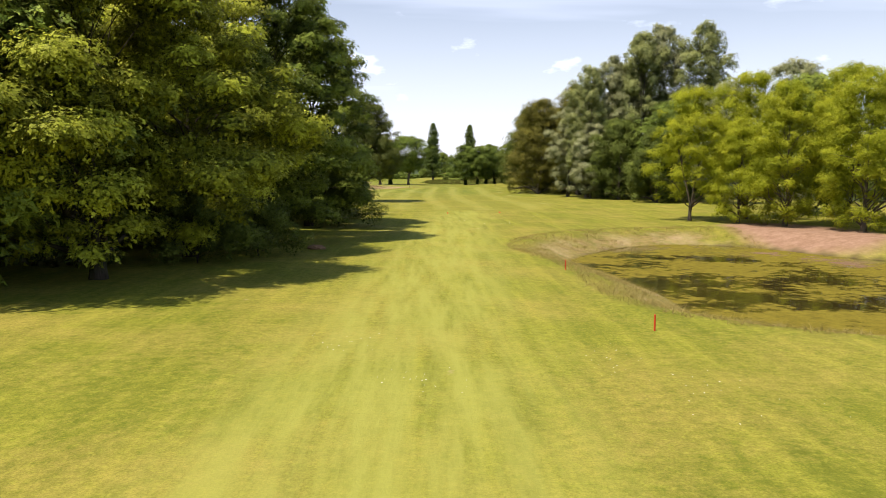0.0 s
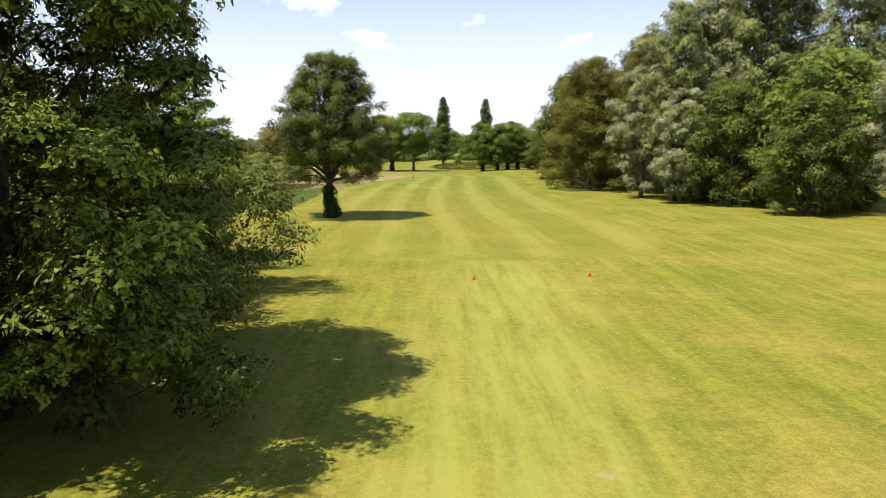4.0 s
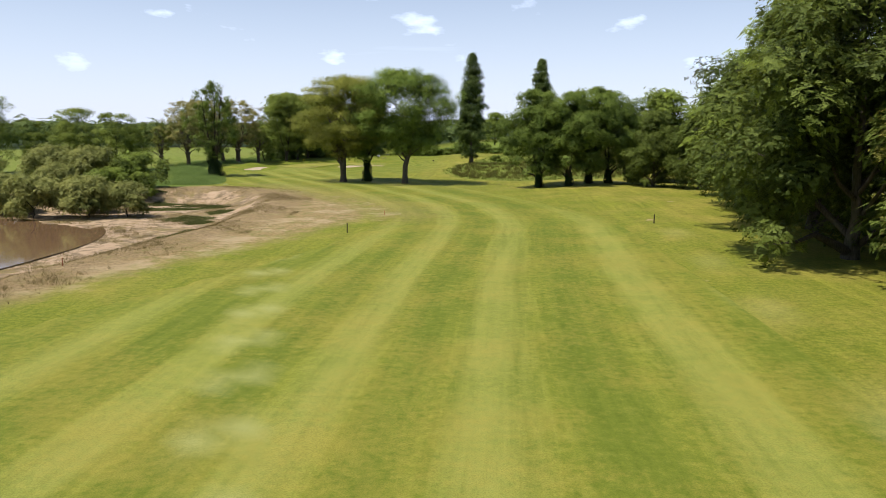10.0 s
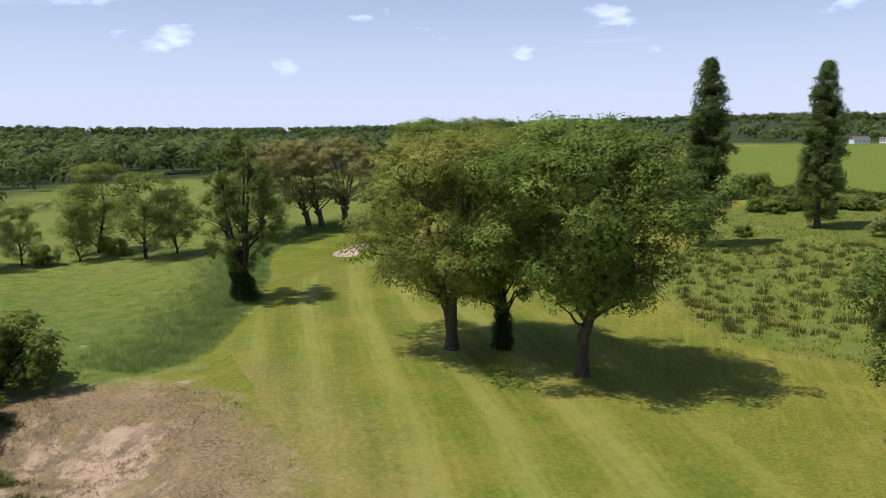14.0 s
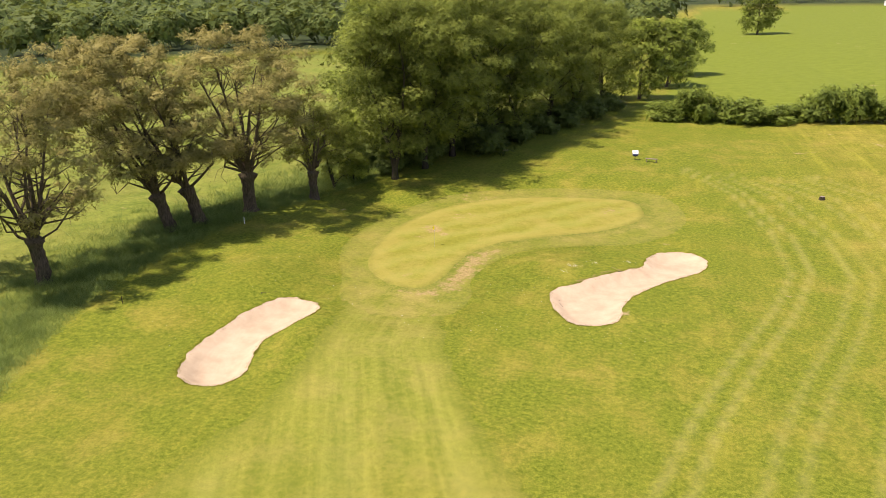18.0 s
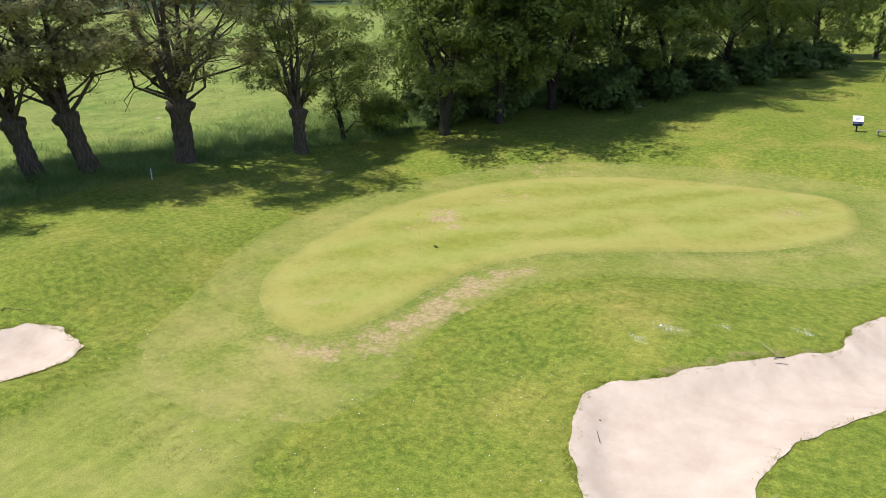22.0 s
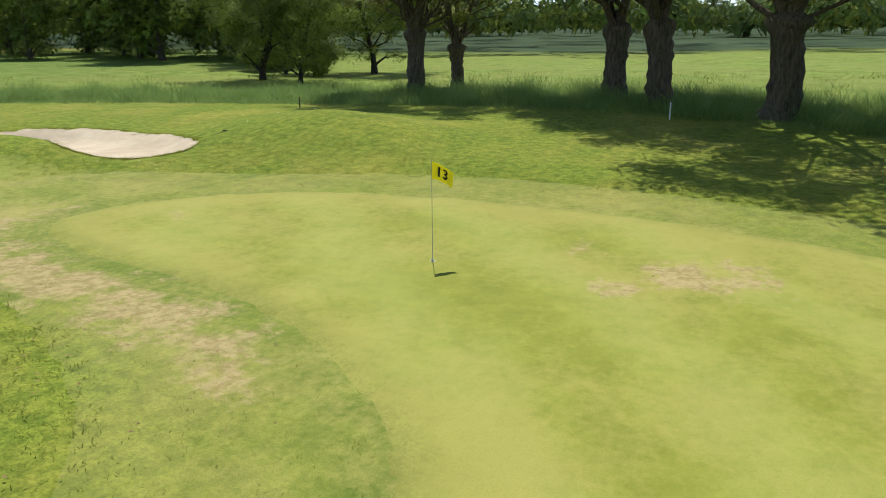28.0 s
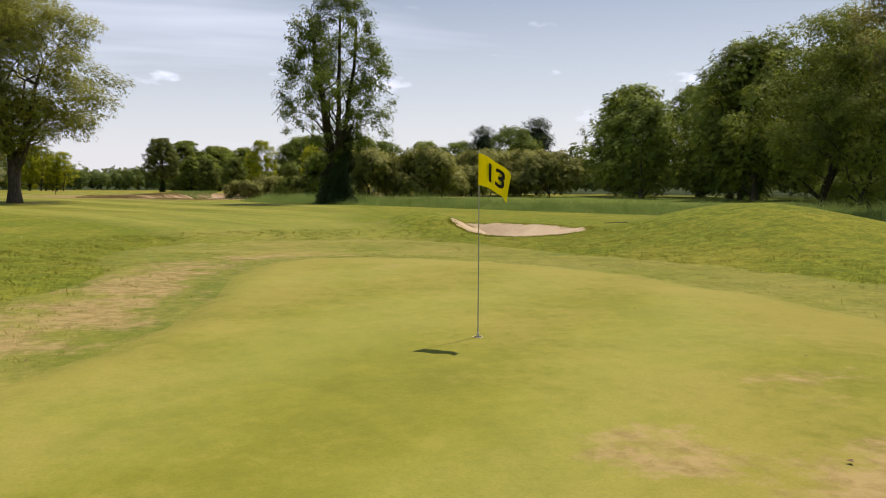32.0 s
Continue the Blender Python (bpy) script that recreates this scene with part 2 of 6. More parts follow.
FAIRWAY = smooth_loop([(-8, 40), (7, 34), (18, 38), (23.5, 52), (24.5, 100), (24.5, 140), (25, 175), (24, 205), (17, 232), (8, 254), (-1, 272), (-10, 288),
                       (-19, 301), (-29, 313), (-34.6, 321), (-38.2, 328), (-40, 333), (-41, 338), (-45, 340), (-50, 338), (-49.4, 330), (-49.3, 320), (-51, 312), (-52, 298),
                       (-48, 284), (-42, 268), (-31, 255), (-18, 241), (-7.5, 226), (-1.5, 212), (-2, 201), (-5, 185), (-9, 171), (-14.5, 156), (-18, 142), (-18.5, 120), (-15, 98), (-9.5, 76), (-9, 56)])
GREEN = smooth_loop([(-50.6, 343.6), (-47.2, 340.3), (-44.4, 340.3), (-43.2, 343.2), (-42.8, 347.0), (-42.2, 349.5), (-41.2, 351.6), (-39.8, 353.4), (-37.6, 354.9), (-34.4, 356.9), (-30, 359.7), (-26.4, 364.8),
                     (-27.6, 371.3), (-33.5, 371.8), (-41.5, 370), (-48, 365), (-51.4, 357.5), (-52, 350)])
APRON = smooth_loop([(-52.2, 341), (-49.8, 335.5), (-45, 333.5), (-40.6, 335.5), (-39.8, 339.5), (-40.6, 342.8), (-39.6, 347.0), (-37.2, 350.9), (-32.5, 353.4), (-26, 356.4), (-21.8, 364.5),
                     (-24.5, 374), (-33.5, 375.3), (-42.5, 373), (-49.5, 368.5), (-53.8, 360), (-55.3, 351), (-54.2, 345.4)])
BUNKER_A = smooth_loop([(-56.2, 322.3), (-54.5, 321.2), (-52.7, 321.6), (-51.9, 323.2), (-52.4, 325.6), (-52.7, 327.9), (-51.4, 330.2), (-50.8, 332.6), (-51.4, 334.5),
                        (-53, 335.2), (-54.8, 334.8), (-56.2, 332), (-56.9, 328.4), (-57, 325)])
BUNKER_B = smooth_loop([(-33.6, 341.4), (-32.8, 337.8), (-31.3, 335.7), (-29.3, 335.7), (-28, 336.9), (-27.5, 340.4), (-26.2, 343.1), (-23.8, 346.3), (-21.3, 349.2),
                        (-20.6, 351.7), (-21.8, 353.9), (-24.2, 353.7), (-25.9, 351.8), (-26.4, 349), (-28.8, 346.6), (-31.4, 343.6)])
WATER_A = smooth_loop([(13.5, -17), (14.6, -24), (15.6, -33), (15.2, -42), (18.6, -46), (28, -48.5), (42, -46), (52, -36), (48, -22), (38, -15), (33.5, -7), (29, -3),
                       (22, -5), (17, -10)])
WATER_B = smooth_loop([(-37, 148), (-36.5, 166), (-35, 182), (-35.5, 196), (-39.5, 206), (-46, 212), (-58, 213), (-72, 200), (-82, 180), (-82, 152), (-62, 136), (-44, 138)])
BASIN = smooth_loop([(-27, 132), (-27, 158), (-24.5, 180), (-22.5, 203), (-24, 224), (-29, 240), (-38, 247), (-50, 242), (-62, 228), (-86, 205), (-95, 165), (-75, 124), (-45, 122)])
DRY_B = smooth_loop([(-23, 128), (-20, 155), (-13, 178), (-8, 194), (-4.5, 207), (-8.5, 222), (-18, 237), (-29, 250), (-40, 257), (-54, 248), (-66, 234), (-90, 208), (-99, 165), (-78, 120), (-45, 116)])
MEADOW = smooth_loop([(-42.5, 263), (-45.5, 275), (-50, 287), (-57, 302), (-65, 316), (-69, 328), (-69.5, 340), (-66.5, 356), (-60.5, 372), (-52, 392), (-40, 424), (-32, 440),
                      (-60, 520), (-150, 520), (-260, 400), (-220, 260), (-130, 200), (-100, 215), (-62, 238), (-47, 252)])
ROUGH_R = smooth_loop([(4, 287), (9, 281), (22, 276), (40, 284), (48, 320), (44, 390), (20, 400), (10, 372), (3, 340), (-1, 310)])
FIELD = smooth_loop([(-22, 428), (20, 422), (90, 416), (330, 440), (400, 700), (260, 960), (40, 960), (-2, 760), (-14, 520)])
WOOD_EDGE = smooth_loop([(-136, 300), (-172, 372), (-200, 442), (-166, 508), (-112, 545), (-62, 548), (-36, 560), (-24, 640), (-10, 760), (30, 975), (270, 980), (420, 705), (345, 430),
                         (110, 395), (66, 380), (64, 270), (72, 120), (80, 0), (70, -120), (-50, -120), (-60, -20), (-70, 60), (-110, 110), (-132, 180)])
LINE = np.array([(10, 20), (10, 57), (8.7, 81), (8.4, 101), (8.8, 130), (9.4, 147), (10.2, 170), (11.6, 188), (12.2, 200), (11.6, 210), (9.5, 223), (3.8, 240), (-5, 259), (-24, 293), (-34.7, 314.7), (-41, 330), (-42, 350)], float)


def height(x, y):
    """The lie of the land."""
    x, y = np.asarray(x, float), np.asarray(y, float)
    z = 0.10 * np.sin(x * 0.11 + 1.3) * np.sin(y * 0.07) + 0.06 * np.sin(x * 0.23 + y * 0.17)
    z = z + 0.7 * step(x, 15, 30) * step(y, 150, 190)
    z = z + 1.3 * step(x, -14, 8) * step(y, 285, 335)
    z = z + 0.8 * step(-x, 58, 72) * step(y, 325, 350) * (1 - 0.5 * step(-x, 80, 120)) + 1.2 * step(y, 360, 392)
    flat = step(-sdf(x, y, APRON), -3, 2.5)
    z = z * (1 - flat) - 0.24 * flat + 0.75 * np.exp(-(((x + 50.2) / 1.7) ** 2 + ((y - 329.5) / 3.5) ** 2)) - 0.5 * np.exp(-(((x + 54.0) / 1.9) ** 2 + ((y - 323.6) / 2.2) ** 2))
    z = z + 0.4 * np.exp(-(((x + 63) / 4.5) ** 2 + ((y - 333) / 8.0) ** 2)) + 1.15 * np.exp(-(((x + 58.8) / 3.5) ** 2 + ((y - 338.5) / 5.5) ** 2)) + 0.45 * np.exp(-(((x + 33.5) / 4) ** 2 + ((y - 347.5) / 4) ** 2))
    wa = sdf(x, y, WATER_A)
    z = z - 1.55 * step(-wa, -6.0, 0.3) - 0.9 * step(-wa, 0.0, 5.0)
    z = z - 2.1 * step(-sdf(x, y, BASIN), -3.5, 4.5) - 0.9 * step(-sdf(x, y, WATER_B), -1.0, 5.0)
    z = z - 0.50 * step(-sdf(x, y, BUNKER_A), -0.15, 1.3) - 0.55 * step(-sdf(x, y, BUNKER_B), -0.15, 1.3)
    r = np.hypot(x + 20, y - 180)
    hill = 0.75 + 0.25 * np.sin(np.arctan2(y - 180, x + 20) * 5 + 0.6)
    return z + step(r, 650, 2300) * 42 * hill


LEVEL_A, LEVEL_B = -1.42, -2.05


def ground_z(x, y):
    return float(height(np.array([x]), np.array([y]))[0])


def mesh_of(name, verts, faces_flat, sides, material, smooth=False):
    """A mesh from arrays: faces_flat holds corner indices, all faces with the same number of sides."""
    me = bpy.data.meshes.new(name)
    verts = np.asarray(verts, np.float32)
    flat = np.asarray(faces_flat, np.int32).ravel()
    n = len(flat) // sides
    me.vertices.add(len(verts))
    me.vertices.foreach_set("co", verts.ravel())
    me.loops.add(len(flat))
    me.loops.foreach_set("vertex_index", flat)
    me.polygons.add(n)
    me.polygons.foreach_set("loop_start", np.arange(n, dtype=np.int32) * sides)
    me.polygons.foreach_set("loop_total", np.full(n, sides, np.int32))
    if smooth:
        me.polygons.foreach_set("use_smooth", np.ones(n, bool))
    me.update(calc_edges=True)
    me.materials.append(material)
    return me


def give(me, name, values):
    a = me.attributes.new(name, "FLOAT", "POINT")
    a.data.foreach_set("value", np.asarray(values, np.float32))


def lay_over(me, way):
    """Shading direction of each leaf's clump; leaves past the end point down to darken."""
    full = np.tile(np.array([0, 0, -0.6], np.float32), (len(me.vertices), 1))
    full[: len(way)] = way
    me.attributes.new("clump", "FLOAT_VECTOR", "POINT").data.foreach_set("vector", full.ravel())


# ---- ground materials ----
def stretched(t, sx, sy):
    g = node(t, "ShaderNodeNewGeometry")
    v = node(t, "ShaderNodeVectorMath", operation="MULTIPLY")
    v.inputs[1].default_value = (sx, sy, 1.0)
    t.links.new(g.outputs["Position"], v.inputs[0])
    return v.outputs[0]


WEEDS = [(-40, 234, 6.5, 2.2), (-32, 221.5, 3.4, 3.2), (-30.2, 229.5, 1.5, 2.6), (-37, 238.5, 4.0, 1.6), (-52, 246, 6, 1.2), (-26.5, 204.5, 1.4, 5.5), (-29, 217.5, 1.6, 2.0), (-44, 241, 3, 1.5), (-33.5, 236.5, 2, 1.4)]


def grass_colours(t, dark, light, straw, straw_amount=0.35):
    """Mown grass: blades, tufts, streaks along the mower's way, patches of drier and lusher growth."""
    fine = noise_tex(t, 16.0, 4.0, 0.75)
    tuft = noise_tex(t, 3.2, 5.0, 0.72)
    streak = noise_tex(t, 1.0, 4.0, 0.65, stretched(t, 1.5, 0.16))
    lane = noise_tex(t, 1.0, 4.0, 0.6, stretched(t, 0.75, 0.035))
    big = noise_tex(t, 0.13, 5.0, 0.65)
    mix = math2(t, "ADD", math2(t, "MULTIPLY", tuft, 0.55), math2(t, "MULTIPLY", streak, 0.45))
    c = mixc(t, remap(t, mix, 0.38, 0.62), dark, light)
    c = mixc(t, remap(t, lane, 0.40, 0.60, 0.38, 0.0), c, tuple(v * 0.72 for v in dark))
    c = mixc(t, remap(t, lane, 0.52, 0.68, 0.0, 0.35), c, tuple(min(1, v * 1.2) for v in light))
    s = math2(t, "ADD", math2(t, "MULTIPLY", big, 0.7), math2(t, "MULTIPLY", tuft, 0.3))
    c = mixc(t, remap(t, s, 0.44, 0.64, 0.0, straw_amount), c, straw)
    c = mixc(t, remap(t, fine, 0.40, 0.66, 0.0, 0.50), c, tuple(v * 0.40 for v in dark))
    c = mixc(t, remap(t, noise_tex(t, 1.1, 7.0, 0.8), 0.36, 0.54, 0.36, 0.0), c, tuple(v * 0.55 for v in dark))
    c = mixc(t, remap(t, noise_tex(t, 6.0, 5.0, 0.8), 0.52, 0.70, 0.0, 0.42), c, tuple(min(1, v * 1.35) for v in light))
    return c, fine, tuft


def rough_colours(t):
    """The rough: yellowing grass, lusher where the sheet says so, with a paler way along the tee."""
    c, fine, mid = grass_colours(t, (0.150, 0.180, 0.018), (0.300, 0.302, 0.038), (0.40, 0.315, 0.075), 0.68)
    lush = mixc(t, remap(t, mid, 0.38, 0.62), (0.100, 0.145, 0.013), (0.228, 0.268, 0.028))
    lush = mixc(t, remap(t, fine, 0.40, 0.66, 0.0, 0.6), lush, (0.04, 0.06, 0.006))
    pale = math2(t, "MULTIPLY", attr(t, "pale"), remap(t, noise_tex(t, 1.0, 6.0, 0.7, stretched(t, 0.9, 0.09)), 0.36, 0.6, 0.1, 0.8))
    c = mixc(t, pale, c, (0.31, 0.325, 0.065))
    c = mixc(t, math2(t, "MULTIPLY", attr(t, "lush"), remap(t, noise_tex(t, 0.22, 5.0, 0.65), 0.36, 0.56, 0.25, 1.0)), c, lush)
    return c, fine, mid


def ground_material():
    m, t, out = shade("rough_grass")
    c, fine, mid = rough_colours(t)
    big = noise_tex(t, 0.5, 6.0, 0.62)
    # long grass
    tall = mixc(t, remap(t, big, 0.35, 0.65), (0.112, 0.166, 0.020), (0.232, 0.280, 0.049))
    tall = mixc(t, remap(t, noise_tex(t, 0.09, 6.0, 0.7), 0.42, 0.60, 0, 0.6), tall, (0.220, 0.222, 0.050))
    tall = mixc(t, remap(t, noise_tex(t, 2.4, 6.0, 0.75), 0.42, 0.66, 0, 0.6), tall, (0.085, 0.118, 0.024))
    c = mixc(t, attr(t, "meadow"), c, tall)
    sedge = mixc(t, remap(t, big, 0.35, 0.65), (0.090, 0.152, 0.020), (0.198, 0.258, 0.050))
    c = mixc(t, attr(t, "sedge"), c, mixc(t, remap(t, noise_tex(t, 5.0, 5.0, 0.75), 0.35, 0.7, 0, 0.7), sedge, (0.05, 0.075, 0.012)))
    c = mixc(t, attr(t, "field"), c, mixc(t, remap(t, big, 0.3, 0.7), (0.125, 0.175, 0.018), (0.165, 0.215, 0.028)))
    # dry banks: straw, then bare sandy earth with dark weeds
    ragged = math2(t, "ADD", attr(t, "dry"), math2(t, "MULTIPLY", math2(t, "SUBTRACT", noise_tex(t, 0.55, 7.0, 0.7), 0.5), 1.1))
    straw = mixc(t, remap(t, noise_tex(t, 3.0, 5.0, 0.7), 0.35, 0.65), (0.19, 0.138, 0.056), (0.37, 0.268, 0.125))
    straw = mixc(t, remap(t, noise_tex(t, 0.7, 7.0, 0.75), 0.48, 0.60, 0.0, 0.8), straw, (0.150, 0.158, 0.040))
    straw = mixc(t, remap(t, noise_tex(t, 0.20, 6.0, 0.7), 0.50, 0.60, 0.0, 0.7), straw, (0.43, 0.335, 0.19))
    c = mixc(t, remap(t, ragged, 0.30, 0.85, 0.0, 0.95), c, straw)
    twiggy = mixc(t, remap(t, noise_tex(t, 3.5, 6.0, 0.75), 0.38, 0.62), (0.12, 0.088, 0.040), (0.34, 0.245, 0.125))
    c = mixc(t, math2(t, "MULTIPLY", attr(t, "brush"), remap(t, noise_tex(t, 0.5, 7.0, 0.75), 0.38, 0.56, 0.25, 1.0)), c, twiggy)
    bare = math2(t, "ADD", attr(t, "bare"), math2(t, "MULTIPLY", math2(t, "SUBTRACT", noise_tex(t, 0.24, 6.0, 0.6), 0.5), 2.6))
    soil = mixc(t, remap(t, noise_tex(t, 1.3, 6.0, 0.7), 0.3, 0.7), (0.35, 0.245, 0.135), (0.49, 0.375, 0.24))
    c = mixc(t, remap(t, bare, 0.48, 0.66), c, soil)
    weedy = mixc(t, remap(t, noise_tex(t, 2.2, 5.0, 0.7), 0.3, 0.7), (0.13, 0.10, 0.055), (0.25, 0.19, 0.11))
    c = mixc(t, math2(t, "MULTIPLY", attr(t, "bare"), remap(t, noise_tex(t, 0.45, 7.0, 0.74), 0.49, 0.56, 0.0, 1.4)), c, weedy)
    spot = math2(t, "ADD", attr(t, "weed"), math2(t, "MULTIPLY", math2(t, "SUBTRACT", noise_tex(t, 1.1, 6.0, 0.7), 0.5), 0.9))
    c = mixc(t, remap(t, spot, 0.42, 0.6, 0.0, 0.9), c, mixc(t, remap(t, noise_tex(t, 4.0, 5.0, 0.7), 0.35, 0.65), (0.055, 0.07, 0.018), (0.14, 0.15, 0.045)))
    lip = math2(t, "ADD", attr(t, "lip"), math2(t, "MULTIPLY", math2(t, "SUBTRACT", noise_tex(t, 1.6, 5.0, 0.7), 0.5), 1.4))
    c = mixc(t, remap(t, lip, 0.5, 0.8, 0.0, 0.8), c, (0.22, 0.16, 0.075))
    c = mixc(t, attr(t, "track"), c, (0.37, 0.345, 0.11))
    c = mixc(t, attr(t, "clay"), c, mixc(t, remap(t, noise_tex(t, 1.0, 6.0, 0.7), 0.3, 0.7), (0.22, 0.13, 0.075), (0.36, 0.235, 0.155)))
    c = mixc(t, attr(t, "mud"), c, (0.075, 0.055, 0.03))
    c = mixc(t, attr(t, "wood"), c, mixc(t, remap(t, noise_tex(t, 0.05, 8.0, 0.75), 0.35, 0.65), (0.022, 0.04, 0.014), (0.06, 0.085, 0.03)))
    h = math2(t, "ADD", math2(t, "MULTIPLY", fine, 0.5), mid)
    finish(t, out, c, 0.95, h, 0.5, 0.06, 0.1)
    return m


def fairway_material():
    m, t, out = shade("fairway_grass")
    fine, tuft = noise_tex(t, 20.0, 4.0, 0.75), noise_tex(t, 2.4, 5.0, 0.7)
    big = noise_tex(t, 0.11, 5.0, 0.65)
    u, v = attr(t, "across"), attr(t, "along")
    co = node(t, "ShaderNodeCombineXYZ")
    t.links.new(math2(t, "MULTIPLY", u, 1.1), co.inputs[0])
    t.links.new(math2(t, "MULTIPLY", v, 0.05), co.inputs[1])
    streak = noise_tex(t, 1.0, 5.0, 0.65, co.outputs[0])
    base = math2(t, "ADD", math2(t, "MULTIPLY", tuft, 0.45), math2(t, "MULTIPLY", streak, 0.55))
    c = mixc(t, remap(t, base, 0.38, 0.62), (0.130, 0.165, 0.015), (0.240, 0.262, 0.032))
    c = mixc(t, remap(t, noise_tex(t, 1.1, 7.0, 0.8), 0.38, 0.54, 0.32, 0.0), c, (0.068, 0.105, 0.008))
    c = mixc(t, remap(t, noise_tex(t, 0.8, 7.0, 0.8), 0.50, 0.66, 0.0, 0.5), c, (0.300, 0.300, 0.050))
    # mowing bands, bent away from and towards the eye
    w = math2(t, "MULTIPLY", math2(t, "SUBTRACT", noise_tex(t, 0.10, 3.0), 0.5), 1.0)
    lane = math2(t, "ADD", math2(t, "MINIMUM", u, 0.0), math2(t, "MULTIPLY", math2(t, "MAXIMUM", u, 0.0), 6.4 / 9.3))
    band = math2(t, "COSINE", math2(t, "MULTIPLY", math2(t, "ADD", lane, w), 2 * math.pi / 6.4))
    edge = remap(t, attr(t, "inner"), 0.3, 3.5)
    lit = math2(t, "MULTIPLY", remap(t, math2(t, "ADD", band, math2(t, "MULTIPLY", math2(t, "SUBTRACT", streak, 0.5), 1.6)), 0.0, 1.0, 0.0, 0.48), math2(t, "MULTIPLY", edge, remap(t, big, 0.35, 0.6, 0.55, 1.0)))
    c = mixc(t, lit, c, (0.37, 0.39, 0.095))
    deep = math2(t, "MULTIPLY", remap(t, math2(t, "ADD", band, math2(t, "MULTIPLY", math2(t, "SUBTRACT", streak, 0.5), 1.2)), -1.0, 0.0, 0.36, 0.0), edge)
    c = mixc(t, deep, c, mixc(t, remap(t, v, 75, 125), (0.125, 0.142, 0.011), (0.070, 0.122, 0.008)))
    c = mixc(t, remap(t, v, 60, 120, 0.28, 0.0), c, (0.310, 0.262, 0.040))
    dry = math2(t, "ADD", math2(t, "MULTIPLY", big, 0.65), math2(t, "MULTIPLY", tuft, 0.35))
    c = mixc(t, remap(t, dry, 0.45, 0.62, 0.0, 0.5), c, (0.335, 0.270, 0.048))
    end = mixc(t, remap(t, base, 0.38, 0.62), (0.138, 0.178, 0.021), (0.280, 0.306, 0.050))
    end = mixc(t, remap(t, noise_tex(t, 0.24, 6.0, 0.66), 0.44, 0.62, 0.0, 0.36), end, (0.39, 0.325, 0.098))
    c = mixc(t, attr(t, "fade"), c, end)
    # the cut grows out into the rough towards the green
    wild = math2(t, "ADD", attr(t, "grown"), math2(t, "MULTIPLY", math2(t, "SUBTRACT", noise_tex(t, 0.45, 5.0, 0.65), 0.5), math2(t, "MULTIPLY", attr(t, "grown"), 1.2)))
    c = mixc(t, wild, c, rough_colours(t)[0])
    sere = math2(t, "ADD", attr(t, "dry"), math2(t, "MULTIPLY", math2(t, "SUBTRACT", noise_tex(t, 0.5, 6.0, 0.7), 0.5), 0.9))
    c = mixc(t, remap(t, sere, 0.15, 0.95, 0.0, 0.85), c, mixc(t, remap(t, tuft, 0.36, 0.64), (0.215, 0.170, 0.055), (0.37, 0.282, 0.112)))
    c = mixc(t, math2(t, "MULTIPLY", attr(t, "track"), 0.75), c, (0.38, 0.39, 0.13))
    c = mixc(t, remap(t, fine, 0.42, 0.68, 0.0, 0.5), c, (0.06, 0.085, 0.008))
    finish(t, out, c, 0.9, math2(t, "ADD", math2(t, "MULTIPLY", fine, 0.4), tuft), 0.35, 0.03, 0.12)
    return m


